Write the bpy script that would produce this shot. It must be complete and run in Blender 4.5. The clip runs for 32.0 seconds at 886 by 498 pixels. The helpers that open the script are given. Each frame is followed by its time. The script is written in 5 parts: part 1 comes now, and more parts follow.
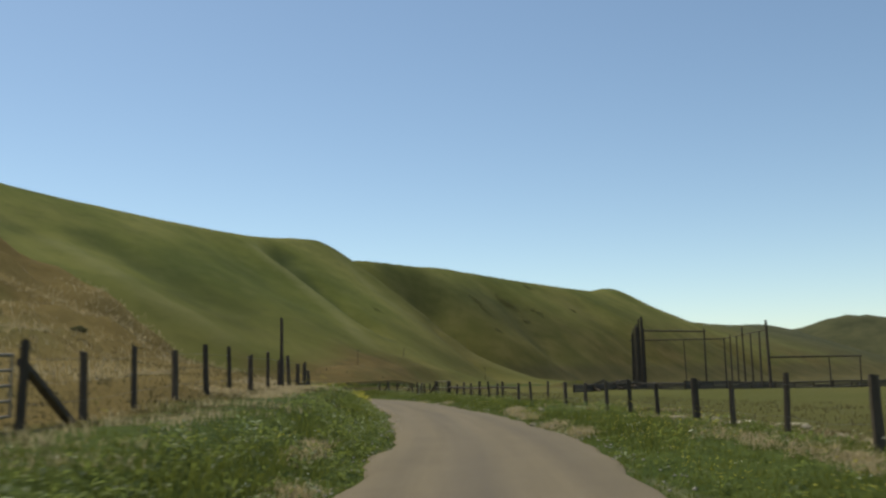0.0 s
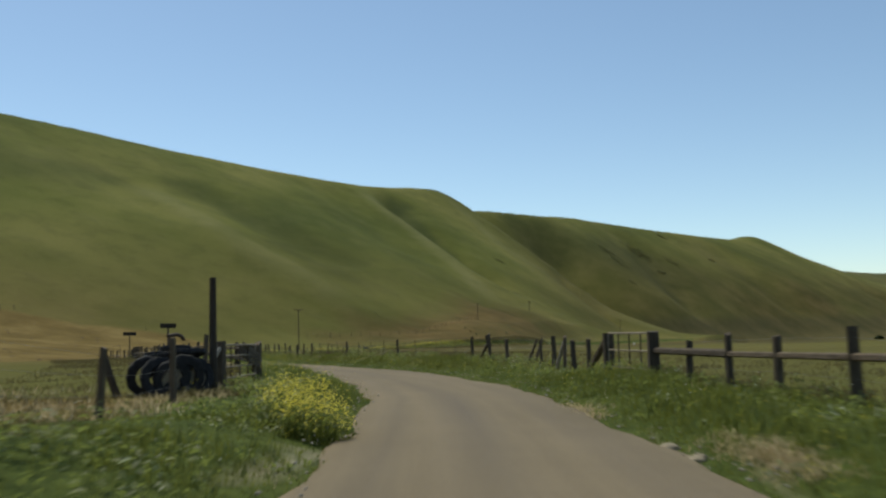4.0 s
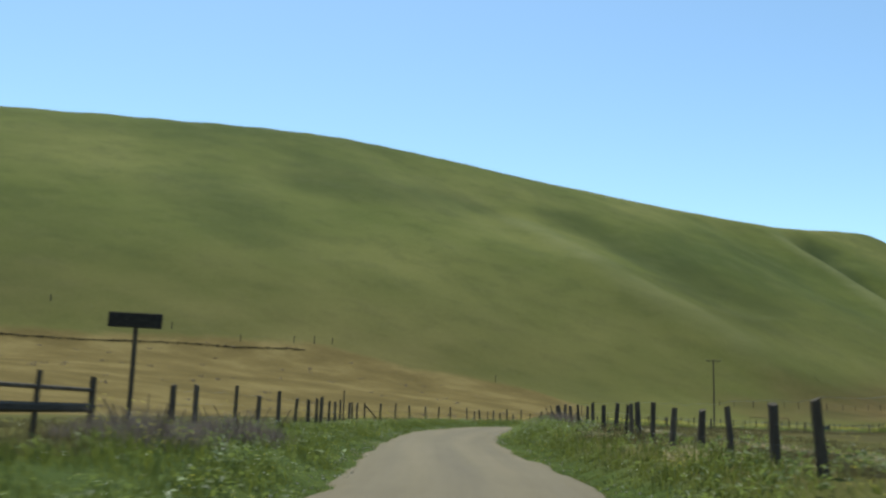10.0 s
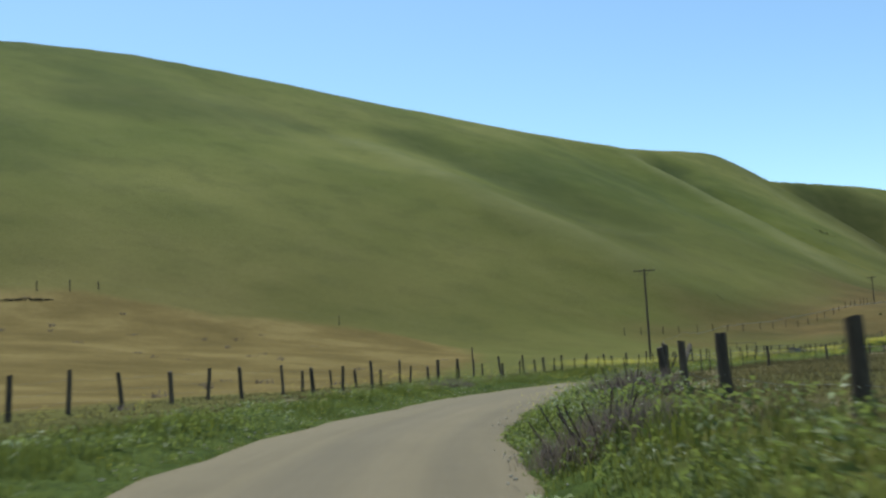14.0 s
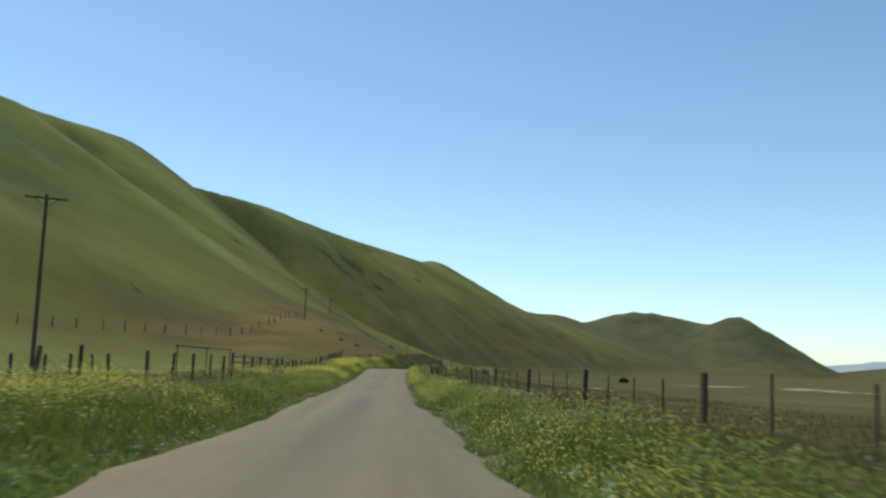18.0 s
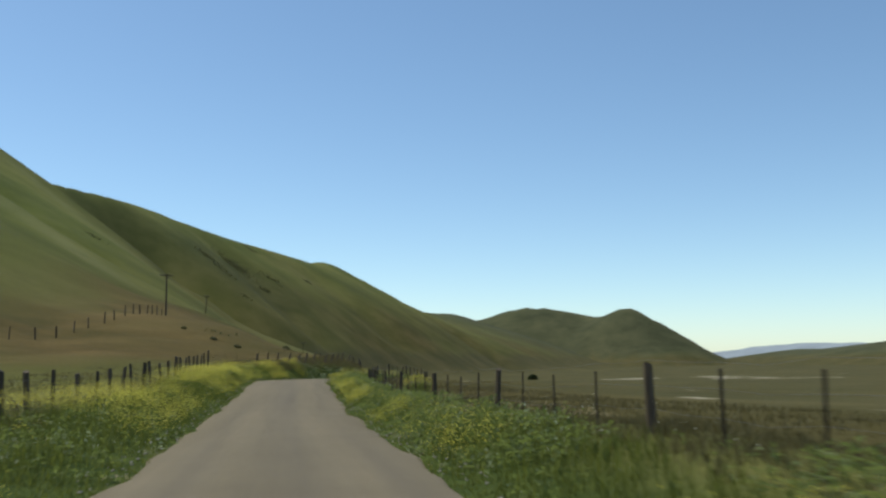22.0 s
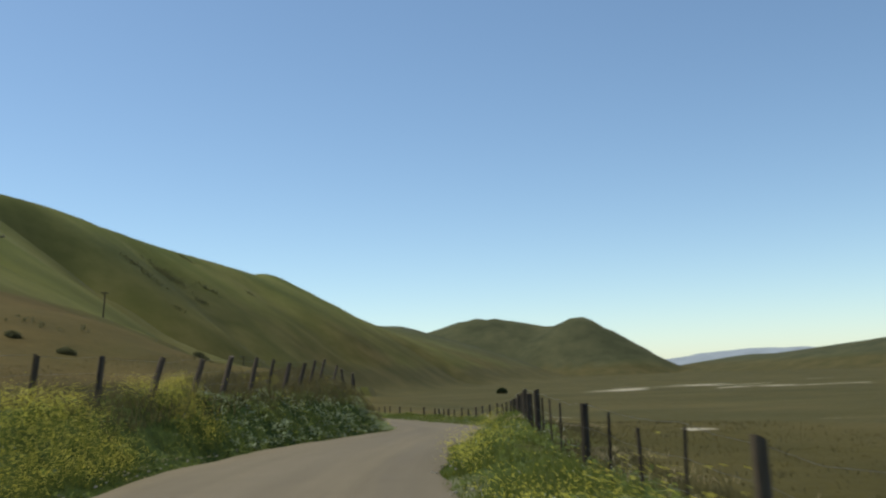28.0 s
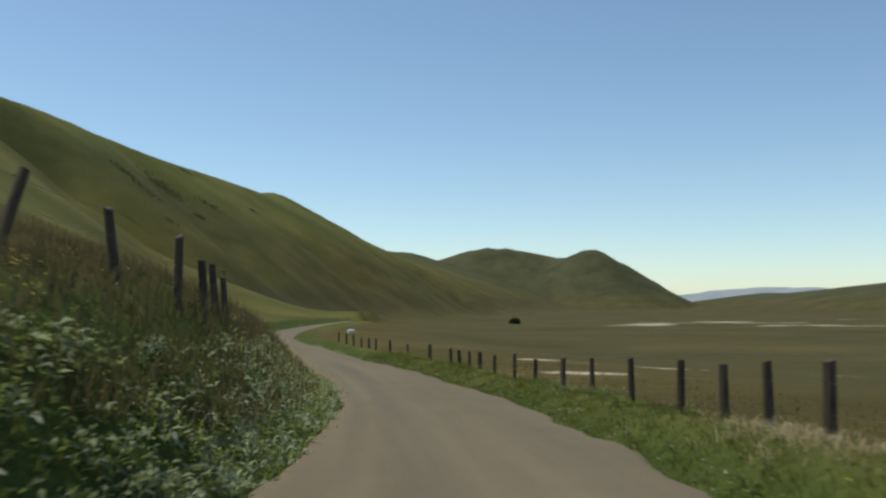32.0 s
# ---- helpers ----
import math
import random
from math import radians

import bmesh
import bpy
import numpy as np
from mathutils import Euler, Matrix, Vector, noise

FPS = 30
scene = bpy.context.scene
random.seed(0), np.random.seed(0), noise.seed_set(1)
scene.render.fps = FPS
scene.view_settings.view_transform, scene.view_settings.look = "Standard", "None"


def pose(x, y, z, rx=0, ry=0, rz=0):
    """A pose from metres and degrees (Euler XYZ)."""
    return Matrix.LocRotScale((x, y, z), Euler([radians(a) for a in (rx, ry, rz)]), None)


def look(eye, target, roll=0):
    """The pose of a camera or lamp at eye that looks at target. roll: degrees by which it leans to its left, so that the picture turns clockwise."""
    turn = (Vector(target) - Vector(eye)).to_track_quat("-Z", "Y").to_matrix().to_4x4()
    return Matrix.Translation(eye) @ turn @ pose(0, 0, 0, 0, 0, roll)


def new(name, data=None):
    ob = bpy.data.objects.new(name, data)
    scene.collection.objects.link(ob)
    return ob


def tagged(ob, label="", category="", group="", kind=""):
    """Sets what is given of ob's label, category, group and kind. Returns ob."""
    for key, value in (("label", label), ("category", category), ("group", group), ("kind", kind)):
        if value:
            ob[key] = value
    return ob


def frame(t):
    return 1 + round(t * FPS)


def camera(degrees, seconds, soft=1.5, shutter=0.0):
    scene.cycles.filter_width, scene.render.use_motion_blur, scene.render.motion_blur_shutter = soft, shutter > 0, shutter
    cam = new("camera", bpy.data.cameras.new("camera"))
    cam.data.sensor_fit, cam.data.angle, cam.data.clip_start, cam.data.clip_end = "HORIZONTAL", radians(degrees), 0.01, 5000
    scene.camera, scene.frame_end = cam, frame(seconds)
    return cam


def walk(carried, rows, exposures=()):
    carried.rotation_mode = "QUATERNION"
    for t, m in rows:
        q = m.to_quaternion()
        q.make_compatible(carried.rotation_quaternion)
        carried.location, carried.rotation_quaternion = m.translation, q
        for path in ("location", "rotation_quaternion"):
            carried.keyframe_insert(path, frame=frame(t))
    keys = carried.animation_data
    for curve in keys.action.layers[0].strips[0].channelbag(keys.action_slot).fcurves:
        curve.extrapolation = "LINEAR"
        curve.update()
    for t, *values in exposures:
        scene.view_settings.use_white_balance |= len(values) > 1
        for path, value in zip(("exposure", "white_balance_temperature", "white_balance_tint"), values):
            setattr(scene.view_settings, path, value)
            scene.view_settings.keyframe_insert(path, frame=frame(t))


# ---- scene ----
cam = camera(50.82, 32.0, soft=2.4, shutter=0.35)
PATH = [
    (0.0, look((0.000, 0.000, 1.400), (0.000, 9.908, 2.751), -1.12)),
    (0.5, look((0.346, 5.328, 1.357), (0.476, 15.265, 2.470), -2.51)),
    (1.0, look((0.503, 11.065, 1.318), (0.681, 21.014, 2.310), -3.19)),
    (2.0, look((0.104, 24.165, 1.259), (-0.212, 34.129, 2.047), -1.02)),
    (2.5, look((-0.198, 30.771, 1.228), (-0.949, 40.711, 2.031), -0.28)),
    (4.5, look((-2.820, 57.566, 0.997), (-4.386, 67.390, 2.019), -1.40)),
    (5.0, look((-4.132, 64.545, 0.981), (-6.063, 74.296, 2.072), 0.13)),
    (5.5, look((-5.709, 71.545, 0.965), (-7.902, 81.249, 1.981), 0.94)),
    (6.0, look((-7.525, 78.427, 0.927), (-10.146, 88.012, 2.052), 1.12)),
    (7.0, look((-11.898, 91.550, 0.780), (-15.988, 100.573, 2.144), 0.36)),
    (7.5, look((-14.527, 97.858, 0.716), (-18.785, 106.787, 2.180), -0.89)),
    (8.0, look((-17.421, 103.961, 0.667), (-21.751, 112.896, 1.859), -1.34)),
    (8.5, look((-20.504, 109.837, 0.630), (-25.080, 118.622, 1.999), 0.21)),
    (9.0, look((-23.622, 115.671, 0.602), (-28.513, 124.255, 2.152), 1.20)),
    (9.5, look((-26.664, 121.633, 0.580), (-31.715, 130.078, 2.360), 0.43)),
    (10.0, look((-29.776, 127.615, 0.559), (-34.909, 136.042, 2.180), 1.88)),
    (10.5, look((-33.106, 133.480, 0.534), (-38.143, 142.048, 1.636), 1.82)),
    (11.0, look((-36.543, 139.255, 0.505), (-41.851, 147.632, 1.793), 2.76)),
    (11.5, look((-39.943, 144.996, 0.474), (-45.124, 153.465, 1.668), 2.26)),
    (12.0, look((-43.289, 150.704, 0.439), (-48.212, 159.327, 1.626), -0.23)),
    (12.5, look((-46.565, 156.400, 0.400), (-51.243, 165.156, 1.599), -0.88)),
    (13.0, look((-49.634, 162.234, 0.359), (-53.996, 171.146, 1.602), 0.90)),
    (13.5, look((-52.389, 168.307, 0.319), (-56.395, 177.403, 1.424), -1.33)),
    (15.5, look((-61.996, 193.109, 0.085), (-63.540, 202.914, 1.301), -2.18)),
    (16.0, look((-64.060, 199.468, -0.006), (-64.301, 209.381, 1.291), -2.56)),
    (16.5, look((-65.033, 205.765, -0.099), (-64.195, 215.629, 1.316), -2.43)),
    (17.0, look((-65.214, 212.081, -0.189), (-63.586, 221.847, 1.218), 0.69)),
    (17.5, look((-64.783, 218.504, -0.276), (-62.565, 228.165, 1.046), 0.29)),
    (18.0, look((-63.810, 224.915, -0.355), (-61.241, 234.509, 0.814), 2.19)),
    (18.5, look((-62.704, 231.196, -0.420), (-60.000, 240.745, 0.807), 2.59)),
    (19.0, look((-61.598, 237.449, -0.465), (-58.766, 246.946, 0.870), 0.94)),
    (19.5, look((-60.521, 243.776, -0.492), (-57.468, 253.200, 0.876), 0.81)),
    (20.0, look((-59.380, 250.058, -0.523), (-56.119, 259.417, 0.811), -0.76)),
    (20.5, look((-58.094, 256.167, -0.579), (-54.732, 265.531, 0.435), -0.95)),
    (21.0, look((-56.768, 262.169, -0.652), (-53.326, 271.492, 0.459), -0.80)),
    (21.5, look((-55.510, 268.145, -0.730), (-51.903, 277.398, 0.439), -0.66)),
    (22.0, look((-54.266, 274.060, -0.807), (-50.556, 283.266, 0.409), -0.64)),
    (22.5, look((-52.973, 279.857, -0.882), (-49.465, 289.134, 0.398), -0.26)),
    (23.0, look((-51.693, 285.516, -0.951), (-48.430, 294.862, 0.466), -0.05)),
    (23.5, look((-50.492, 291.035, -1.013), (-47.253, 300.418, 0.193), -1.51)),
    (24.0, look((-49.322, 296.454, -1.069), (-46.040, 305.813, 0.213), -0.61)),
    (24.5, look((-48.132, 301.786, -1.103), (-44.568, 311.022, 0.309), -0.19)),
    (26.5, look((-43.249, 321.395, -0.678), (-39.335, 330.482, 0.772), -0.91)),
    (27.0, look((-41.862, 326.032, -0.567), (-37.877, 335.116, 0.702), -2.70)),
    (27.5, look((-40.382, 330.598, -0.467), (-36.242, 339.606, 0.840), -2.51)),
    (28.0, look((-38.793, 335.219, -0.421), (-34.535, 344.167, 0.925), -2.12)),
    (28.5, look((-37.084, 339.982, -0.441), (-33.029, 349.013, 0.973), -4.00)),
    (29.0, look((-35.299, 344.678, -0.487), (-31.449, 353.822, 0.763), -2.29)),
    (30.0, look((-31.451, 353.593, -0.628), (-26.838, 362.416, 0.307), -3.16)),
    (30.5, look((-29.188, 358.296, -0.749), (-24.503, 367.081, 0.180), -2.01)),
    (31.0, look((-26.857, 362.996, -0.896), (-22.243, 371.809, 0.122), -1.00)),
    (31.5, look((-24.656, 367.422, -1.052), (-20.223, 376.351, -0.261), -0.41)),
    (32.0, look((-22.548, 371.665, -1.211), (-18.383, 380.737, -0.619), -0.12)),
]
EXPOSURES = [(0.0, 0.06, 7080, 2), (5.0, 0.10, 6850, 0), (7.0, 0.25, 6750, -3), (8.0, 0.45, 6480, -6), (9.0, 0.53, 6400, -6), (12.0, 0.52, 6060, -6), (17.0, 0.42, 6270, -3), (20.0, 0.2, 6270, -1), (24.0, 0.14, 6370, 0), (29.0, 0.09, 6530, 1), (31.0, 0.05, 6560, 1), (32.0, 0.04, 6590, 1)]
walk(cam, PATH, EXPOSURES)

# sun, sky and exposure
world = bpy.data.worlds.new("sky")
scene.world = world
world.use_nodes = True
wn = world.node_tree.nodes
sky = wn.new("ShaderNodeTexSky")
sky.sky_type = "NISHITA"
sky.sun_disc = False
SUN_AZ, SUN_EL = 46.0, 62.0          # degrees left of the first heading, and above the horizon
sky.sun_elevation, sky.sun_rotation = radians(SUN_EL), radians(-SUN_AZ)
sky.altitude, sky.air_density, sky.dust_density, sky.ozone_density = 1000, 0.95, 0.7, 1.9
wn["Background"].inputs["Strength"].default_value = 0.132
world.node_tree.links.new(sky.outputs[0], wn["Background"].inputs["Color"])
sun = new("sun", bpy.data.lights.new("sun", "SUN"))
sun.data.energy, sun.data.angle, sun.data.color = 3.2, radians(0.6), (1.0, 0.95, 0.86)
sd = Vector((-math.sin(radians(SUN_AZ)) * math.cos(radians(SUN_EL)), math.cos(radians(SUN_AZ)) * math.cos(radians(SUN_EL)), math.sin(radians(SUN_EL))))
sun.matrix_world = look(sd * 50, (0, 0, 0))
scene.view_settings.exposure = 0.0


# ---- materials ----
def material(name, rough=0.9):
    m = bpy.data.materials.new(name)
    m.use_nodes = True
    nt = m.node_tree
    b = nt.nodes["Principled BSDF"]
    b.inputs["Roughness"].default_value = rough
    b.inputs["Specular IOR Level"].default_value = 0.25
    return m, nt, b


def nnoise(nt, scale, detail=4.0, rough=0.6, vec=None):
    n = nt.nodes.new("ShaderNodeTexNoise")
    n.inputs["Scale"].default_value, n.inputs["Detail"].default_value, n.inputs["Roughness"].default_value = scale, detail, rough
    if vec is not None:
        nt.links.new(vec, n.inputs["Vector"])
    return n.outputs["Fac"]


def ramp(nt, fac, *stops):
    r = nt.nodes.new("ShaderNodeValToRGB")
    e = r.color_ramp.elements
    while len(e) < len(stops):
        e.new(0.5)
    for k, (p, c) in zip(e, stops):
        k.position, k.color = p, (*c, 1) if len(c) == 3 else c
    nt.links.new(fac, r.inputs[0])
    return r.outputs[0]


def mix(nt, fac, a, b, kind="MIX"):
    n = nt.nodes.new("ShaderNodeMix")
    n.data_type, n.blend_type = "RGBA", kind
    for sock, v in ((n.inputs[0], fac), (n.inputs[6], a), (n.inputs[7], b)):
        if isinstance(v, (int, float)):
            sock.default_value = v
        elif isinstance(v, tuple):
            sock.default_value = (*v, 1)
        else:
            nt.links.new(v, sock)
    return n.outputs[2]


def maths(nt, op, a, b=0.0):
    n = nt.nodes.new("ShaderNodeMath")
    n.operation = op
    for sock, v in zip(n.inputs, (a, b)):
        if isinstance(v, (int, float)):
            sock.default_value = v
        else:
            nt.links.new(v, sock)
    return n.outputs[0]


def bump(nt, b, height, strength=0.4, dist=0.05):
    n = nt.nodes.new("ShaderNodeBump")
    n.inputs["Strength"].default_value, n.inputs["Distance"].default_value = strength, dist
    nt.links.new(height, n.inputs["Height"])
    nt.links.new(n.outputs[0], b.inputs["Normal"])


def geo_pos(nt):
    return nt.nodes.new("ShaderNodeNewGeometry").outputs["Position"]


def obj_rand(nt):
    return nt.nodes.new("ShaderNodeObjectInfo").outputs["Random"]


def isl_rand(nt):
    return nt.nodes.new("ShaderNodeNewGeometry").outputs["Random Per Island"]


def mat_ground():
    """Hill and pasture grass; the attribute 'cover' holds dry grass (r), bare pale soil (g), fresh growth (b)."""
    m, nt, b = material("pasture", 0.95)
    b.inputs["Specular IOR Level"].default_value = 0.05
    p = geo_pos(nt)
    big, mid, fine = nnoise(nt, 0.009, 4, 0.55, p), nnoise(nt, 0.05, 5, 0.6, p), nnoise(nt, 2.2, 5, 0.7, p)
    st = nt.nodes.new("ShaderNodeMapping")
    st.inputs["Scale"].default_value, st.inputs["Rotation"].default_value = (0.03, 0.012, 0.09), (0, 0, radians(-28))
    nt.links.new(p, st.inputs["Vector"])
    streak = nnoise(nt, 0.7, 3, 0.5, st.outputs[0])
    green = ramp(nt, maths(nt, "ADD", maths(nt, "MULTIPLY", big, 0.84), maths(nt, "MULTIPLY", streak, 0.16)),
                 (0.36, (0.082, 0.097, 0.022)), (0.48, (0.125, 0.134, 0.031)), (0.60, (0.185, 0.178, 0.050)))
    green = mix(nt, maths(nt, "MULTIPLY", ramp(nt, mid, (0.40, (0, 0, 0)), (0.66, (1, 1, 1))), 0.2), green, (0.090, 0.092, 0.026))
    spots = ramp(nt, nnoise(nt, 0.10, 4, 0.65, p), (0.50, (0, 0, 0)), (0.62, (1, 1, 1)))
    green = mix(nt, maths(nt, "MULTIPLY", spots, 0.2), green, (0.062, 0.076, 0.020))
    paler = ramp(nt, nnoise(nt, 0.075, 5, 0.7, p), (0.52, (0, 0, 0)), (0.68, (1, 1, 1)))
    green = mix(nt, maths(nt, "MULTIPLY", paler, 0.2), green, (0.185, 0.172, 0.070))
    # hollow shade and rib highlights are mixed into the grass colour here
    shade_tone, thin = nt.nodes.new("ShaderNodeAttribute"), nt.nodes.new("ShaderNodeAttribute")
    shade_tone.attribute_name, thin.attribute_name = "shade_dark_grass", "rib_highlight"
    green = mix(nt, shade_tone.outputs["Fac"], green, ramp(nt, nnoise(nt, 0.06, 5, 0.65, p), (0.35, (0.034, 0.046, 0.016)), (0.65, (0.066, 0.078, 0.026))))
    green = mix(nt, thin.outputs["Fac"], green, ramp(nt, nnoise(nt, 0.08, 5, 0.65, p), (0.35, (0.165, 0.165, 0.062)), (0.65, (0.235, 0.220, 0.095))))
    lean = nt.nodes.new("ShaderNodeAttribute")
    lean.attribute_name = "parched"
    brown = ramp(nt, nnoise(nt, 0.03, 6, 0.65, p), (0.32, (0.064, 0.053, 0.016)), (0.5, (0.098, 0.076, 0.025)), (0.68, (0.142, 0.105, 0.040)))
    green = mix(nt, lean.outputs["Fac"], green, brown)
    rust = nt.nodes.new("ShaderNodeAttribute")
    rust.attribute_name = "russet"
    green = mix(nt, rust.outputs["Fac"], green, ramp(nt, nnoise(nt, 0.10, 6, 0.65, p), (0.34, (0.078, 0.058, 0.022)), (0.5, (0.122, 0.082, 0.031)), (0.66, (0.170, 0.115, 0.046))))
    # grey tone of the far hills, some of it haze in the colour
    bushy = nt.nodes.new("ShaderNodeAttribute")
    bushy.attribute_name = "scrub"
    green = mix(nt, bushy.outputs["Fac"], green, ramp(nt, nnoise(nt, 0.012, 6, 0.7, p), (0.35, (0.055, 0.058, 0.030)), (0.65, (0.105, 0.100, 0.050))))
    at = nt.nodes.new("ShaderNodeAttribute")
    at.attribute_name = "cover"
    sep = nt.nodes.new("ShaderNodeSeparateColor")
    nt.links.new(at.outputs["Color"], sep.inputs[0])
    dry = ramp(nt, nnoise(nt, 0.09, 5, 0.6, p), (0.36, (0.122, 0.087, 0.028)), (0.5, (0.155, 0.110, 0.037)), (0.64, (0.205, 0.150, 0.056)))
    soil = ramp(nt, nnoise(nt, 0.6, 5, 0.7, p), (0.35, (0.30, 0.245, 0.16)), (0.7, (0.60, 0.53, 0.40)))
    fresh = ramp(nt, nnoise(nt, 0.5, 4, 0.6, p), (0.3, (0.052, 0.076, 0.017)), (0.7, (0.100, 0.124, 0.031)))

    fresh = mix(nt, 0.75, fresh, ramp(nt, nnoise(nt, 7.0, 5, 0.75, p), (0.32, (0.30, 0.30, 0.30)), (0.66, (1.25, 1.2, 1.1))), "MULTIPLY")

    def edge(v):
        s = maths(nt, "ADD", v, maths(nt, "MULTIPLY", maths(nt, "SUBTRACT", nnoise(nt, 0.11, 5, 0.7, p), 0.5), 0.9))
        r = nt.nodes.new("ShaderNodeMapRange")
        r.inputs[1].default_value, r.inputs[2].default_value = 0.3, 0.7
        nt.links.new(s, r.inputs[0])
        return maths(nt, "MULTIPLY", r.outputs[0], maths(nt, "GREATER_THAN", v, 0.02))
    c = mix(nt, edge(sep.outputs[2]), green, fresh)
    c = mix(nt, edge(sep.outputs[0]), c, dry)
    c = mix(nt, edge(sep.outputs[1]), c, soil)
    c = mix(nt, 0.35, c, ramp(nt, fine, (0.3, (0.35, 0.35, 0.35)), (0.7, (1, 1, 1))), "MULTIPLY")
    nt.links.new(c, b.inputs["Base Color"])
    bump(nt, b, maths(nt, "ADD", fine, maths(nt, "MULTIPLY", mid, 3.0)), 0.5, 0.25)
    return m


def mat_road():
    m, nt, b = material("worn_asphalt", 0.92)
    p = geo_pos(nt)
    at = nt.nodes.new("ShaderNodeAttribute")
    at.attribute_name = "track"
    ln = nt.nodes.new("ShaderNodeAttribute")
    ln.attribute_name = "lane"
    lane = nnoise(nt, 1.0, 5, 0.65, ln.outputs["Vector"])
    base = ramp(nt, maths(nt, "ADD", maths(nt, "MULTIPLY", lane, 0.7), maths(nt, "MULTIPLY", nnoise(nt, 0.5, 5, 0.7, p), 0.3)), (0.3, (0.150, 0.117, 0.070)), (0.7, (0.228, 0.178, 0.110)))
    grit = ramp(nt, nnoise(nt, 45, 3, 0.8, p), (0.3, (0.55, 0.55, 0.55)), (0.7, (1.15, 1.12, 1.08)))
    c = mix(nt, 0.6, base, grit, "MULTIPLY")
    c = mix(nt, maths(nt, "MULTIPLY", at.outputs["Fac"], 0.72), c, (0.095, 0.078, 0.060))
    nt.links.new(c, b.inputs["Base Color"])
    bump(nt, b, nnoise(nt, 60, 3, 0.8, p), 0.5, 0.01)
    return m


def mat_wood(name, dark, light, scale=1.0):
    m, nt, b = material(name, 0.9)
    tc = nt.nodes.new("ShaderNodeTexCoord").outputs["Object"]
    mp = nt.nodes.new("ShaderNodeMapping")
    mp.inputs["Scale"].default_value = (30 * scale, 30 * scale, 2.5 * scale)
    nt.links.new(tc, mp.inputs[0])
    g = nnoise(nt, 1.0, 6, 0.7, mp.outputs[0])
    c = ramp(nt, g, (0.35, dark), (0.7, light))
    c = mix(nt, 1.0, c, ramp(nt, obj_rand(nt), (0.0, (0.65, 0.65, 0.65)), (1.0, (1.25, 1.2, 1.15))), "MULTIPLY")
    nt.links.new(c, b.inputs["Base Color"])
    bump(nt, b, g, 0.6, 0.02)
    return m


def mat_plain(name, col, rough=0.8, metal=0.0, var=0.35, scale=12):
    m, nt, b = material(name, rough)
    b.inputs["Metallic"].default_value = metal
    tc = nt.nodes.new("ShaderNodeTexCoord").outputs["Object"]
    n = nnoise(nt, scale, 4, 0.6, tc)
    lo, hi = tuple(c * (1 - var) for c in col), tuple(min(1, c * (1 + var)) for c in col)
    nt.links.new(ramp(nt, n, (0.3, lo), (0.7, hi)), b.inputs["Base Color"])
    bump(nt, b, n, 0.2, 0.01)
    return m


def mat_leaf(name, a, c, rough=0.6, gloss=0.2, thin=0.35):
    """Leaves and blades, each piece its own shade."""
    m, nt, b = material(name, rough)
    b.inputs["Specular IOR Level"].default_value = gloss
    nt.links.new(ramp(nt, isl_rand(nt), (0.0, a), (1.0, c)), b.inputs["Base Color"])
    tr = nt.nodes.new("ShaderNodeBsdfTranslucent")
    tr.inputs["Color"].default_value = (*[min(1, v * 1.3) for v in c], 1)
    ms = nt.nodes.new("ShaderNodeMixShader")
    ms.inputs[0].default_value = thin
    nt.links.new(b.outputs[0], ms.inputs[1])
    nt.links.new(tr.outputs[0], ms.inputs[2])
    nt.links.new(ms.outputs[0], nt.nodes["Material Output"].inputs[0])
    return m


M_GROUND, M_ROAD = mat_ground(), mat_road()
M_POST = mat_wood("weathered_post", (0.052, 0.040, 0.028), (0.145, 0.113, 0.079))
M_POLE = mat_wood("creosoted_pole", (0.045, 0.035, 0.026), (0.120, 0.094, 0.068))
M_BLEACH = mat_wood("bleached_wood", (0.22, 0.19, 0.15), (0.45, 0.41, 0.35))
M_STEEL = mat_plain("rusty_steel", (0.075, 0.055, 0.042), 0.75, 0.3)
M_GALV = mat_plain("galvanised_tube", (0.23, 0.19, 0.14), 0.7, 0.1)
M_WIRE = mat_plain("fence_wire", (0.16, 0.15, 0.14), 0.6, 0.6)
M_SIGN = mat_plain("dark_sign_board", (0.035, 0.028, 0.022), 0.85)

# ---- plan: the road and the lie of the land ----
ROAD = [(-2, -160), (-0.5, -80), (0.2, -35), (0.4, 0), (0.53, 12.8), (0.6, 23), (0.05, 34.3), (-0.4, 41.1), (-2, 56), (-4.15, 69.8), (-5.9, 77.7), (-10.7, 91.8), (-18.6,
        108.1), (-23.5, 117.2), (-31, 129.9), (-38.2, 142.7), (-42.8, 149.9), (-49.2, 160.2), (-55.3, 172), (-57.9, 178), (-62.55, 191), (-64.8, 204.2), (-65.3, 212.2),
        (-64.3, 225.6), (-62.2, 235.5), (-59.3, 249.8), (-56.6, 262.7), (-54.2, 272.6), (-51.5, 285.5), (-48.7, 299), (-46.6, 308.5), (-45, 315.3), (-40.2, 335.4),
        (-38.7, 339.8), (-35.1, 348.5), (-31.4, 355.8), (-27.6, 362.5), (-22.7, 371.4), (-19.3, 378.3), (-16.5, 386), (-14.2, 393), (-11.5, 402), (-8.4, 414), (-4, 436),
        (8, 490), (34, 560), (70, 640)]
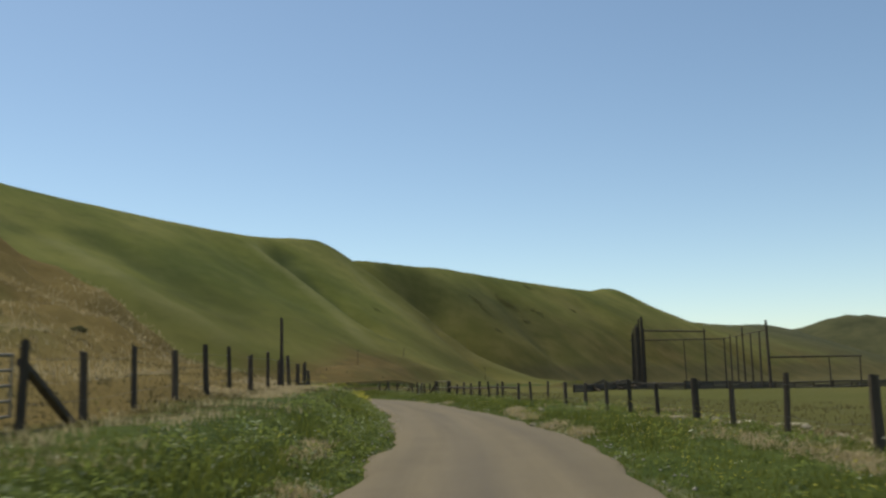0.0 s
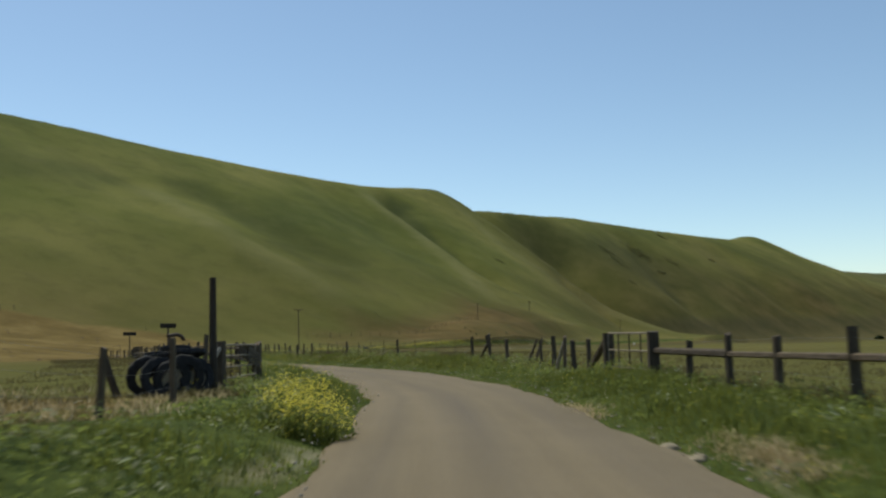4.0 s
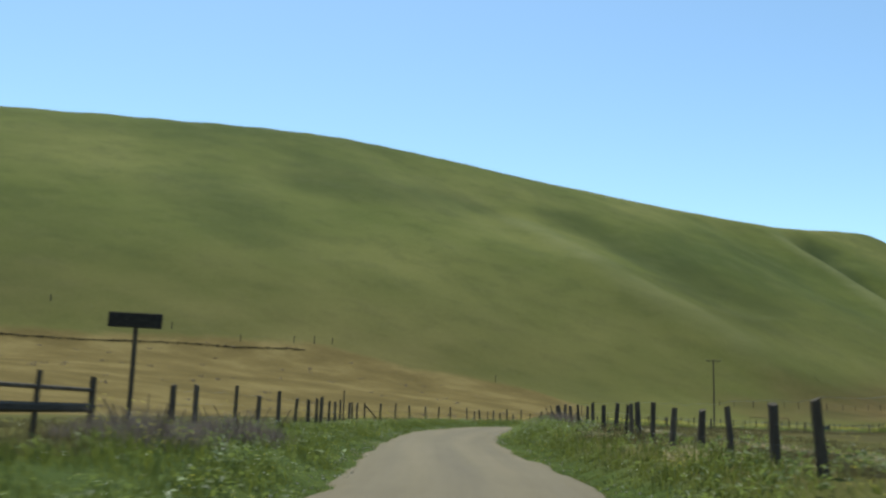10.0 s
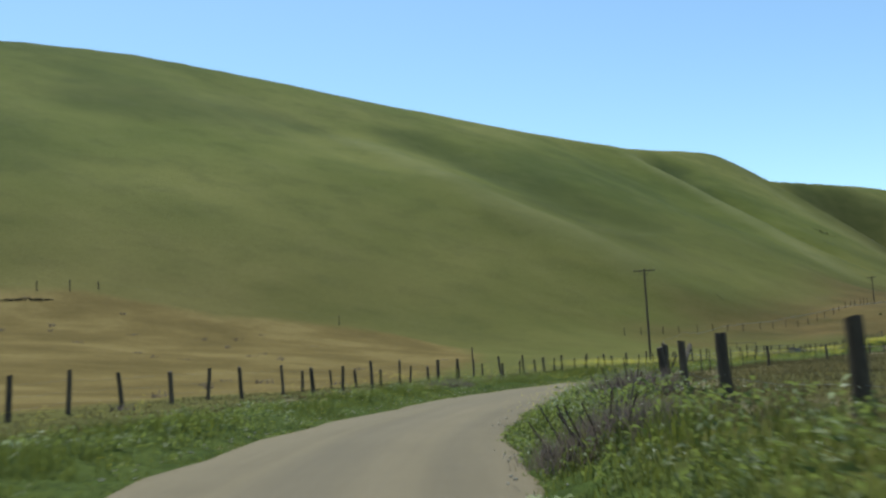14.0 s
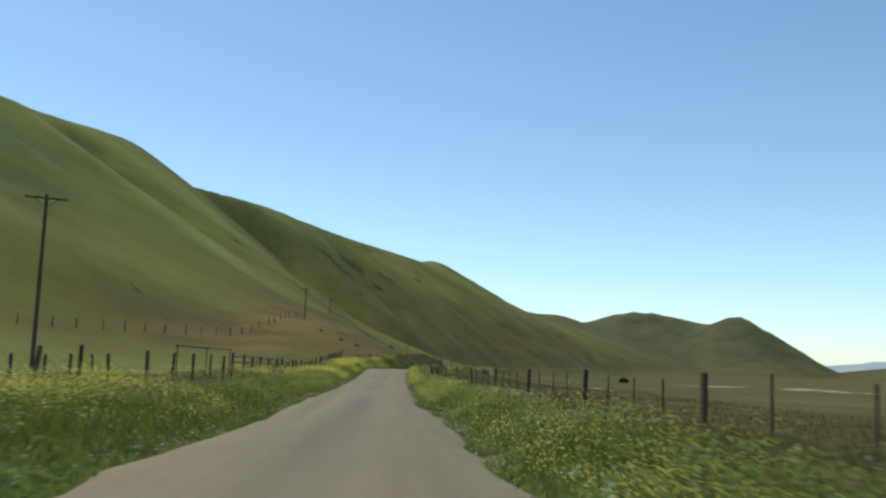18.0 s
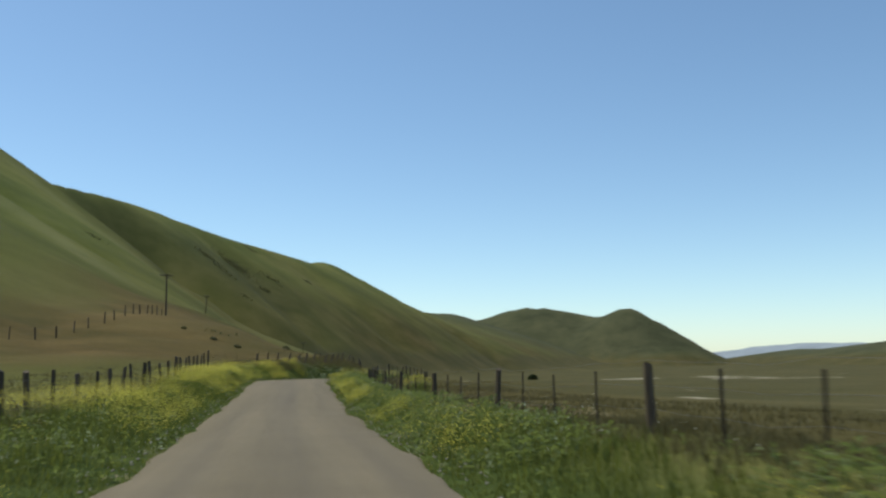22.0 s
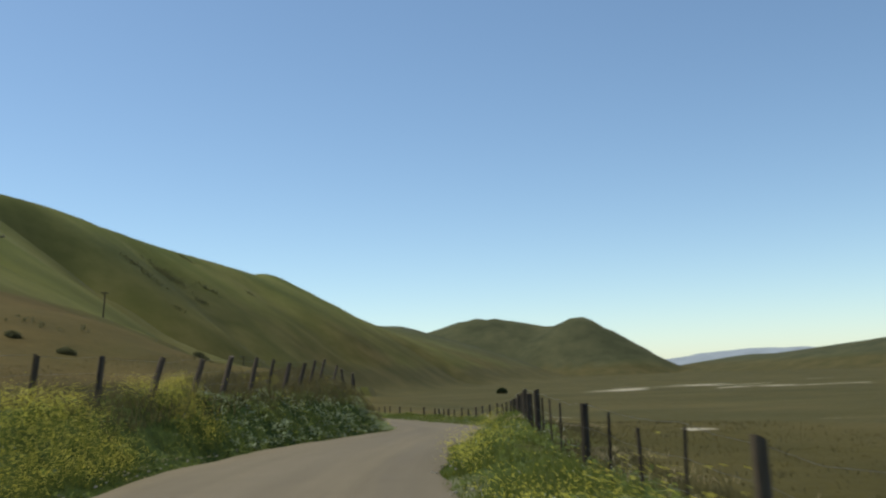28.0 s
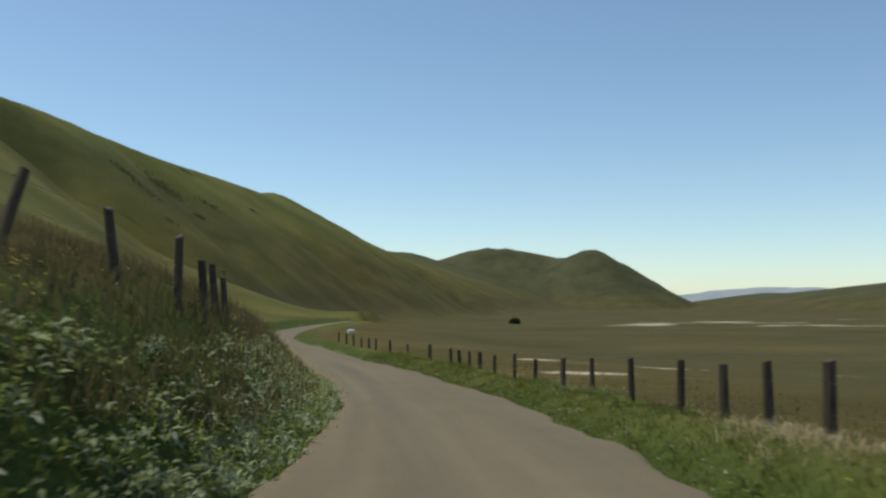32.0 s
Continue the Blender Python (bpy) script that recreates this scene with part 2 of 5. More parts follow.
ROAD_Z = [(-160, 0.1), (12, 0.0), (41, -0.16), (78, -0.41), (108, -0.61), (143, -0.83), (172, -0.99), (188, -1.12), (204, -1.26), (212, -1.4), (250, -1.86), (285, -2.2), (299, -2.36), (308, -2.36), (314, -2.26), (322, -2.06), (330, -1.87), (338, -1.77), (346, -1.86), (354, -1.99), (364, -2.29), (372, -2.66), (380, -3.0), (390, -3.42), (402, -3.83), (414, -4.1), (436, -4.5), (490, -5.2), (640, -6.2), (1000, -12.0), (2000, -9.0), (5000, -9.0)]
HALF = 2.15
# the asphalt reaches further out, or less far, on its left and right side
WIDER_L = [(22, -0.15), (48, 0), (98, -0.25), (107, -0.1), (120, 0.15), (130, 0.3), (150, 0.4), (160, 0.2), (165, 0.4), (173, 0.5), (178, 0.4), (182, 0.5), (187, 0.7), (196, 0.5), (205, 0.3), (212, 0.85), (224, 0.8), (237, 0.55), (245, 0.15), (257, 0.2), (285, 0.35), (296, 0.4), (310, 0.45), (325, 0.45), (338, 0.6), (346, 1.0), (351, 1.15), (355, 1.4), (360, 1.45), (368, 1.3), (372, 1.15), (376, 0.75), (381, -0.15), (384, -0.45), (391, -0.85), (402, -1.0), (420, 0)]
WIDER_R = [(12, 0.2), (20, 0.4), (37, 0.4), (46, 0), (69, 0.1), (85, 0.35), (92, 0.55), (106, 0.55), (116, 0.4), (147, 0.3), (160, 0.05), (168, 0), (178, 0.2), (185, 0.15), (192, 0), (205, 0), (250, 0.1), (261, -0.2), (270, -0.35), (280, -0.3), (300, 0), (312, 0), (330, -0.1), (340, 0.2), (347, 0.35), (353, 0), (360, 0), (364, 0.3), (370, 0.15), (379, 0.45), (387, 0.8), (393, 0.95), (402, 0.9), (420, 0.3)]


def spline(pts, step=1.0):
    """A smooth curve through plan points, sampled about every step metres."""
    P = np.array(pts, float)
    out = []
    for i in range(len(P) - 1):
        p0, p1, p2, p3 = P[max(i - 1, 0)], P[i], P[i + 1], P[min(i + 2, len(P) - 1)]
        n = max(2, int(np.linalg.norm((p2 - p1)[:2]) / step))
        u = np.linspace(0, 1, n, endpoint=False)[:, None]
        out.append(0.5 * (2 * p1 + (p2 - p0) * u + (2 * p0 - 5 * p1 + 4 * p2 - p3) * u ** 2 + (3 * p1 - p0 - 3 * p2 + p3) * u ** 3))
    return np.concatenate(out + [P[-1:]])


CENTRE = spline(ROAD, 1.0)
C_DIR = np.gradient(CENTRE, axis=0)
C_DIR /= np.linalg.norm(C_DIR, axis=1)[:, None]


def wider(y, side):
    return np.interp(y, *zip(*(WIDER_L if side < 0 else WIDER_R)))


def road_z(y):
    a = np.array(ROAD_Z)
    return np.interp(y, a[:, 0], a[:, 1])


def to_line(x, y, line, chunk=20000):
    """Distance to a sampled line, signed (right of it positive), and the place along it in samples."""
    x, y = np.ravel(x), np.ravel(y)
    d, k = np.empty(len(x)), np.empty(len(x))
    L = line[:, :2]
    n = len(L)
    for a in range(0, len(x), chunk):
        s = slice(a, a + chunk)
        q = (x[s, None] - L[None, :, 0]) ** 2 + (y[s, None] - L[None, :, 1]) ** 2
        i = q.argmin(1)
        best, where, sign = np.full(len(i), 1e18), np.zeros(len(i)), np.ones(len(i))
        for j in (np.clip(i - 1, 0, n - 2), np.clip(i, 0, n - 2)):
            p, v = L[j], L[j + 1] - L[j]
            ux, uy = x[s] - p[:, 0], y[s] - p[:, 1]
            u = np.clip((ux * v[:, 0] + uy * v[:, 1]) / (v ** 2).sum(1), 0, 1)
            e = (ux - u * v[:, 0]) ** 2 + (uy - u * v[:, 1]) ** 2
            w = e < best
            best, where = np.where(w, e, best), np.where(w, j + u, where)
            sign = np.where(w, np.where(ux * v[:, 1] - uy * v[:, 0] >= 0, 1.0, -1.0), sign)
        d[s], k[s] = np.sqrt(best) * sign, where
    return d, k


def vnoise(x, y, seed=0):
    """Smooth value noise, -1 to 1."""
    xi, yi = np.floor(x).astype(np.int64), np.floor(y).astype(np.int64)
    fx, fy = x - xi, y - yi
    fx, fy = fx * fx * (3 - 2 * fx), fy * fy * (3 - 2 * fy)

    def h(a, b):
        n = (a * 374761393 + b * 668265263 + seed * 974711) & 0x7FFFFFFF
        n = ((n ^ (n >> 13)) * 1274126177) & 0x7FFFFFFF
        return ((n ^ (n >> 16)) & 0xFFFF) / 32767.5 - 1
    return (h(xi, yi) * (1 - fx) + h(xi + 1, yi) * fx) * (1 - fy) + (h(xi, yi + 1) * (1 - fx) + h(xi + 1, yi + 1) * fx) * fy


def smooth(a, b, v):
    u = np.clip((v - a) / (b - a), 0, 1)
    return u * u * (3 - 2 * u)


# crests: plan x, y and height; slope width right of the line, left of it, round its two ends; rounding of the top
CRESTS = [
    ([(-800, -420, 74), (-640, -120, 77), (-502, 86, 81), (-457, 158, 88), (-412, 231, 95), (-367, 303.5, 102), (-322, 376, 109.4), (-278, 450, 114.6), (-215, 546, 107.5), (-148, 668, 106), (-118, 745, 113.8), (-107, 777, 116), (-100, 797, 109.5), (-91, 812, 95.5), (-80, 824, 84)], (207, 150), 420, 300, 36, 10),
    ([(-97, 808, 90.5), (-65, 783, 72), (-31, 752, 53), (2, 723, 34), (25, 712, 19), (60, 694, 5), (90, 680, -4)], (48, 60), 50, 20, 40, 14),
    ([(-230, 830, 70), (-120, 850, 104), (-84, 866, 110.5), (-57, 898, 111.5), (-29, 930, 111), (0, 1010, 117.5), (66, 1148, 120.6), (159, 1285, 120.3), (227, 1413, 125), (274, 1519, 137), (350, 1599, 112), (427, 1724, 97), (574, 1931, 96), (756, 2229, 109), (950, 2589, 112)], (120, 330), 600, 100, 300, 10),
    ([(938, 2600, 110), (987, 2600, 113), (1051, 2514, 139), (1103, 2454, 142), (1183, 2363, 119), (1208, 2311, 112), (1228, 2239, 131), (1259, 2158, 90), (1279, 2081, 48), (1308, 1995, -2)], (300, 200), 110, 300, 60, 40),
    ([(1200, -500, 60), (1300, 200, 70), (1500, 700, 75), (1650, 1200, 70), (1600, 1500, 60), (1590, 1715, 44), (1605, 1830, 38), (1635, 2000, 29), (1671, 2169, 28), (1671, 2300, 12), (1673, 2433, -6)], (500, 500), 300, 300, 100, 15),
    ([(-9.5, 56, 0.1), (-11, 55, 0.6), (-14.3, 54, 1.5), (-17.5, 53.5, 3.3), (-20, 53, 4.9), (-26, 52.5, 8.1), (-33, 52, 11.5), (-60, 50, 20), (-110, 36, 32), (-200, 0, 45), (-330, -30, 60)], (17, 46), 42, 4, 60, 1.5),
    ([(-78, 318, 0.2), (-62, 346, 0.5), (-53, 366, 0.8), (-50, 380, 1.9), (-47.5, 392, 3.7), (-45, 405, 6.3), (-40, 428, 8.2), (-32, 470, 10.3), (-22.7, 510, 11.2), (-8, 560, 9), (8, 610, 2)], (32, 45), 150, 16, 40, 4),
]
# gullies: plan x, y; depth and half width
GULLIES = [
    ([(-122, 690), (-111, 643), (-89, 624), (-67, 600), (-50, 581), (-35, 569), (-22, 560)], 8.5, 14),
    ([(-136, 668), (-124, 632), (-101, 608), (-78, 584), (-60, 563), (-46, 552)], -3.0, 13),
    ([(-40, 905), (-10, 850), (25, 800), (55, 755), (95, 720)], 16.0, 30),
    ([(60, 1080), (75, 1010), (90, 950), (112, 890)], 8.0, 30),
    ([(170, 1240), (205, 1170), (245, 1100)], 7.0, 35),
    ([(-165, 620), (-135, 585), (-105, 555), (-80, 520)], 3.0, 22),
    ([(-265, 460), (-225, 440), (-185, 425), (-145, 405)], 2.5, 26),
    ([(-190, 440), (-156, 418), (-132, 404), (-108, 396), (-86, 384), (-70, 372)], -3.5, 15),
    ([(-185, 470), (-150, 457), (-120, 448), (-95, 440)], 3.0, 16),
]


def land(x, y):
    """Height of the ground."""
    shape = np.shape(x)
    x, y = np.ravel(np.asarray(x, float)), np.ravel(np.asarray(y, float))
    z0 = road_z(y)
    near = (x > -260) & (x < 300) & (y > -220) & (y < 760)
    dr = np.full(len(x), 400.0)
    dr[x < -0.1 * y] = -400.0
    dr[near] = to_line(x[near], y[near], CENTRE)[0]
    right, left = np.maximum(dr, 0), np.maximum(-dr, 0)
    # the valley on the right falls away slowly, more so towards the far end
    z = z0 - smooth(5, 45, right) * np.interp(y, [-100, 60, 200, 300, 360, 600], [0.0, 0.2, 0.5, 1.2, 1.8, 2.5]) - smooth(3.2, 6, right) * np.interp(y, [300, 340, 400], [0, 0.85, 0.95])
    # the road runs in a slight cutting past the crest
    full = np.interp(y, [340, 346, 354, 364, 372, 402, 414, 436, 490, 640], [0, 0.1, 0.2, 0.47, 0.75, 0.80, 0.75, 0.6, 0.4, 0.2])
    low = np.interp(y, [340, 346, 354, 364, 372, 380, 390, 414, 436], [0, 0.1, 0.2, 0.42, 0.52, 0.43, 0.30, 0.30, 0.40])
    z = z + smooth(2.3, 4.7, np.abs(dr)) * np.where(dr < 0, full, low + (full - low) * smooth(8, 40, right))
    # a low bank under the right fence
    z = z + smooth(2.5, 5.0, right) * np.interp(y, [70, 84, 97, 125, 145, 166, 180, 200, 218, 300, 315, 330], [0, 0.02, 0.28, 0.38, 0.42, 0.48, 0.46, 0.25, 0.14, 0.16, 0.1, 0.0]) * smooth(40, 9, right)
    # shoulders a little above the road, banks on the left
    z = z + smooth(2.3, 4.5, np.abs(dr)) * 0.15 * (np.abs(dr) < 200) + smooth(2.6, 5.0, left) * np.interp(y, [-20, 5, 15, 25, 42, 52, 66], [0.2, 0.35, 0.6, 0.85, 1.05, 0.8, 0.0])
    foot, top = np.interp(y, [340, 374, 384], [2.6, 2.6, 1.7]), np.interp(y, [330, 345, 374, 385], [6.5, 5.4, 5.4, 4.5])
    z = z + smooth(0, 1, (left - foot) / (top - foot)) * np.interp(y, [75, 92, 140, 170, 290, 320, 340, 350, 354, 360, 366, 371, 374, 380, 385, 389, 392, 404, 430], [0, 0.35, 0.35, 0.0, 0.05, 0.1, 0.25, 0.65, 0.83, 0.93, 1.0, 1.1, 1.2, 1.4, 1.4, 1.65, 1.6, 1.4, 0.7])
    z = z + smooth(4, 7.5, left) * np.interp(y, [372, 384, 390, 404, 430], [0, 0.6, 0.9, 0.9, 0.5])
    # low shoulder on the left below the main hill
    z = z + smooth(14, 80, left) * np.interp(y, [-200, 60, 120, 200, 260, 300, 340, 400], [1, 2, 4, 5, 5, 4, 3, 2]) + smooth(50, 95, left) * np.interp(y, [150, 220, 310, 345], [0, 0.8, 0.8, 0])
    hill, spur = np.zeros(len(x)), np.zeros(len(x))
    for i, (pts, w1, w2, e1, e2, r) in enumerate(CRESTS):
        L = spline(pts, 6.0 if i < 3 or i > 4 else 20.0)
        d, k = to_line(x, y, L)
        w = np.where(d > 0, np.interp(k / len(L), [0.8, 0.95] if i == 0 else [0, 0.7], w1), w2)
        w = np.where(k <= 0.001, e1, np.where(k >= len(L) - 1.001, e2, w))
        u = 1 - (np.sqrt(d * d + r * r) - r) / w
        s = 0.04 * np.logaddexp(0, u / 0.04)
        ht = np.interp(k, np.arange(len(L)), L[:, 2]) * s
        env = (4 * np.clip(s, 0, 1) * (1 - np.clip(s, 0, 1))) ** 1.6
        if i in (0, 2, 3):
            ribs = vnoise(k * (6.0 if i < 3 else 20.0) / 46 + 0.6 * vnoise(x / 60, y / 60, 13), d / 260, 15 + i)
            ht = ht + env * (0.0 if i == 3 else 1.0) * (2.4 * vnoise(x / 110, y / 110, 3 + i) + 0.5 * vnoise(x / 33, y / 33, 9 + i) + (0, 0, 0.4, 0.0)[i] * ribs + (1.8 * ribs if i == 0 else 0))
        if i == 5:
            ht = ht + smooth(0.5, 3, ht) * (1.1 * vnoise(x / 6.5, y / 6.5, 70) + 0.8 * vnoise(x / 3.4, y / 3.4, 71) + 0.4 * vnoise(x / 1.6, y / 1.6, 72)) * smooth(70, 30, np.abs(x + 25))
        if i == 5:
            spur = ht
        elif i == 6:
            soft = 6.0 * smooth(2, 12, np.minimum(hill, ht))
            hill = 0.5 * (hill + ht + np.sqrt((hill - ht) ** 2 + soft * soft))
        else:
            hill = np.maximum(hill, ht)
    for i, (pts, deep, wide) in enumerate(GULLIES):
        L = spline([(*p, 0) for p in pts], 6.0)
        d, k = to_line(x, y, L)
        ends = smooth(0, 0.25, k / len(L)) * smooth(1.0, 0.75, k / len(L))
        hill = hill - np.minimum(hill * 0.5, deep * np.exp(-(d / wide) ** 2) * ends)
    # the hills end at the road
    hill = hill * np.where(near, np.where(dr < 0, smooth(4, 24, left), smooth(40, 260, right)), 1.0)
    hill = np.maximum(hill, spur * np.where(near, np.where(dr < 0, smooth(5.5, 9, left), 0.0), 1.0))
    z = z * np.exp(-hill / 25.0) + hill
    z = z + 0.06 * vnoise(x / 2.3, y / 2.3, 41) * smooth(2.6, 5, np.abs(dr)) + 0.25 * vnoise(x / 17, y / 17, 43) * smooth(5, 30, np.abs(dr))
    # the road bed
    bed = smooth(HALF + 0.9, HALF + 0.1, np.abs(dr) - np.where(dr < 0, wider(y, -1), wider(y, 1)))
    z = z * (1 - bed) + (z0 - 0.18) * bed
    return z.reshape(shape)


def zgrid(x, y):
    """Height of the ground sheet at many points."""
    i = np.clip(np.searchsorted(gx, x) - 1, 0, len(gx) - 2)
    j = np.clip(np.searchsorted(gy, y) - 1, 0, len(gy) - 2)
    u, v = (x - gx[i]) / (gx[i + 1] - gx[i]), (y - gy[j]) / (gy[j + 1] - gy[j])
    return (GZ[i, j] * (1 - u) + GZ[i + 1, j] * u) * (1 - v) + (GZ[i, j + 1] * (1 - u) + GZ[i + 1, j + 1] * u) * v


def zat(x, y):
    return float(zgrid(np.array([x], float), np.array([y], float))[0])


def mesh_from(name, verts, faces, mats, uvs=None):
    me = bpy.data.meshes.new(name)
    verts, faces = np.asarray(verts, np.float32), np.asarray(faces, np.int32)
    me.vertices.add(len(verts))
    me.vertices.foreach_set("co", verts.ravel())
    n = faces.shape[1]
    me.loops.add(faces.size)
    me.loops.foreach_set("vertex_index", faces.ravel())
    me.polygons.add(len(faces))
    me.polygons.foreach_set("loop_start", np.arange(0, faces.size, n, dtype=np.int32))
    me.update(calc_edges=True)
    for m in mats if isinstance(mats, (list, tuple)) else [mats]:
        me.materials.append(m)
    return me


def grid_faces(nx, ny):
    i, j = np.meshgrid(np.arange(nx - 1), np.arange(ny - 1), indexing="ij")
    a = (i * ny + j).ravel()
    return np.stack([a, a + ny, a + ny + 1, a + 1], 1)


def grow(a, b, first, factor):
    out, s = [], first
    while a < b:
        a += s
        s *= factor
        out.append(a)
    return out


# the ground: one sheet, close-meshed along the road
gx = np.array([-v for v in grow(90, 3800, 1.2, 1.045)][::-1] + list(np.arange(-90, 45, 0.75)) + grow(45, 4200, 1.2, 1.03))
gy = np.array([-v for v in grow(40, 1500, 1.5, 1.06)][::-1] + list(np.arange(-40, 440, 1.0)) + grow(440, 4900, 1.4, 1.02))
GX, GY = np.meshgrid(gx, gy, indexing="ij")
GZ = land(GX, GY)
me = mesh_from("ground", np.stack([GX, GY, GZ], -1).reshape(-1, 3), grid_faces(len(gx), len(gy)), M_GROUND)
me.polygons.foreach_set("use_smooth", np.ones(len(me.polygons), bool))
ground = tagged(new("ground", me), "green spring pasture rolling up into smooth grassy hills", "ground", kind="structure")
fx, fy = GX.ravel(), GY.ravel()
near = (fx > -260) & (fx < 260) & (fy > -220) & (fy < 720)
gd = np.full(len(fx), 300.0)
gd[near] = to_line(fx[near], fy[near], CENTRE)[0]
cover = np.zeros((len(fx), 4), np.float32)
# dry grass on the left shoulder, below the upper fence
UP = spline([(-420, 60, 0), (-300, 140, 0), (-200, 196, 0), (-178, 224, 0), (-165, 246, 0), (-155, 261, 0), (-147, 275, 0), (-131, 282, 0), (-119, 295, 0), (-106, 299, 0), (-97, 290, 0), (-88, 268, 0), (-80, 225, 0)], 4.0)
du = to_line(fx, fy, UP)[0]
cover[:, 0] = smooth(-6, 6, du) * smooth(11, 22, -gd) * (fy > 70) * (fy < 300) * (np.abs(gd) < 260)
cover[:, 0] = np.maximum(cover[:, 0], smooth(4.3, 6.8, -gd - 1.7 * smooth(27, 15, fy) + 0.8 * vnoise(fx / 3, fy / 3, 93)) * smooth(80, 68, fy) * smooth(-20, 12, fy) * (0.75 + 0.35 * vnoise(fx / 5, fy / 5, 91)) * smooth(-120, -70, fx))
cover[:, 1] = 0.38 * smooth(1.9, 2.3, np.abs(gd)) * smooth(3.6, 2.4, np.abs(gd))
PALE = [(205, 680, 16, 14), (240, 715, 14, 24), (268, 760, 14, 30), (335, 800, 28, 24), (405, 850, 24, 18), (318, 722, 20, 9), (246, 618, 14, 6), (232, 631, 10, 5), (262, 606, 14, 5), (300, 590, 8, 4), (600, 920, 26, 10), (3, 411, 3.0, 1.8), (12, 428, 2.6, 1.6), (13, 418, 2.4, 1.0), (-16, 362, 1.1, 0.5), (25, 394, 1.6, 0.7), (0, 349, 2.6, 0.9), (-20, 318, 2.2, 0.9), (-14, 305, 1.8, 0.8), (-30, 296, 1.6, 0.7), (17, 408, 1.6, 0.9), (-20, 70, 1.6, 0.6), (-23, 76, 1.5, 0.6), (-21.5, 73, 1.2, 0.5), (-17, 67, 3.0, 0.8), (-21, 63, 3.5, 0.8), (-26, 66, 3.0, 0.7), (7.6, 17, 2.6, 0.7), (7.2, 24, 2.2, 0.5)]
for px, py, pa, pb in PALE:
    ux, uy = (fx - px) * 0.79 - (fy - py) * 0.61, (fx - px) * 0.61 + (fy - py) * 0.79
    cover[:, 1] = np.maximum(cover[:, 1], 0.95 * smooth(1.25, 0.6, np.hypot(ux / pa, uy / pb) + 0.45 * vnoise(fx / min(pa, pb), fy / min(pa, pb), 77)))
cover[:, 0] = np.maximum(cover[:, 0], (0.20 + 0.3 * vnoise(fx / 12, fy / 12, 68)) * smooth(345, 385, fy) * smooth(560, 500, fy) * smooth(9, 18, -gd) * smooth(46, 30, -gd))
# tan strips on the nose crest: dry ground plus its highlight in the colour
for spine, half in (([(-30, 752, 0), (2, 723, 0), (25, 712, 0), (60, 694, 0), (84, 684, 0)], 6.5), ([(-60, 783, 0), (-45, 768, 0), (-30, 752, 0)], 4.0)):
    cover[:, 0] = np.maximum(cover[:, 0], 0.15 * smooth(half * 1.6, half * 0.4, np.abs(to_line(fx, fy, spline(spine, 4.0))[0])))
cover[:, 2] = smooth(8.5, 4.4, np.abs(gd) + 1.6 * (gd < 0) * smooth(352, 366, fy) + 2.6 * (gd > 0) * smooth(75, 95, fy)) * 0.9
cover[:, 3] = 1
rise = GZ.ravel()
beyond = smooth(640, 860, fy + 60 * vnoise(fx / 90, fy / 90, 63))
parched = (smooth(160, 15, rise) * 0.8 * beyond + smooth(60, 2, rise) * 0.6 * (1 - beyond)) * (0.8 + 0.4 * vnoise(fx / 70, fy / 70, 61))
parched = np.maximum(parched, smooth(4.4, 7, gd) * smooth(70, 100, fy) * smooth(14, 6, rise) * (0.55 + 0.4 * smooth(170, 230, fy)))
parched = np.maximum(parched, (0.9 + 0.2 * vnoise(fx / 14, fy / 14, 67)) * smooth(335, 372, fy) * smooth(560, 470, fy) * smooth(7, 12, -gd) * smooth(75, 35, -gd))
parched *= np.where((fy < 70) & (gd > 0), 0.9, 1.0)


def along(pts, half, strength, step=4.0):
    """Cover in a strip along a line on the slopes, fading out at its ends."""
    L = spline([(*p, 0) for p in pts], step)
    d, k = to_line(fx, fy, L)
    return strength * smooth(half * 1.7, half * 0.3, np.abs(d) + 0.35 * half * vnoise(fx / half, fy / half, 23)) * smooth(0, 0.12, k / len(L)) * smooth(1.0, 0.88, k / len(L))


# dark green hollows and pale ribs: shade and highlight in the colour, partly growth
shade_dark_grass = np.zeros(len(fx))
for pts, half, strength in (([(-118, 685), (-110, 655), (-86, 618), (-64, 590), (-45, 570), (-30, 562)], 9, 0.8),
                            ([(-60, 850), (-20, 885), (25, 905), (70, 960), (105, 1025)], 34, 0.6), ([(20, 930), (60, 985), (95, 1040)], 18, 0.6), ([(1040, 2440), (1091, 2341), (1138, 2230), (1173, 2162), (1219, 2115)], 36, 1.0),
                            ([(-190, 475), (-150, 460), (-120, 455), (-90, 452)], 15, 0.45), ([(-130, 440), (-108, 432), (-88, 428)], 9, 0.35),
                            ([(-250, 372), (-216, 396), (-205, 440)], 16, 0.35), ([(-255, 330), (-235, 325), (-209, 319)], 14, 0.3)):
    shade_dark_grass = np.maximum(shade_dark_grass, along(pts, half, strength))
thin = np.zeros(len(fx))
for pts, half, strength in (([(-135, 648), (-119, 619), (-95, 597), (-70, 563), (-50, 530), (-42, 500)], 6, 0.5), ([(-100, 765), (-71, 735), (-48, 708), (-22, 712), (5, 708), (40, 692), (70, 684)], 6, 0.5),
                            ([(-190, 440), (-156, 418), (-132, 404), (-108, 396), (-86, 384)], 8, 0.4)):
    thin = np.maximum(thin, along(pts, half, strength))
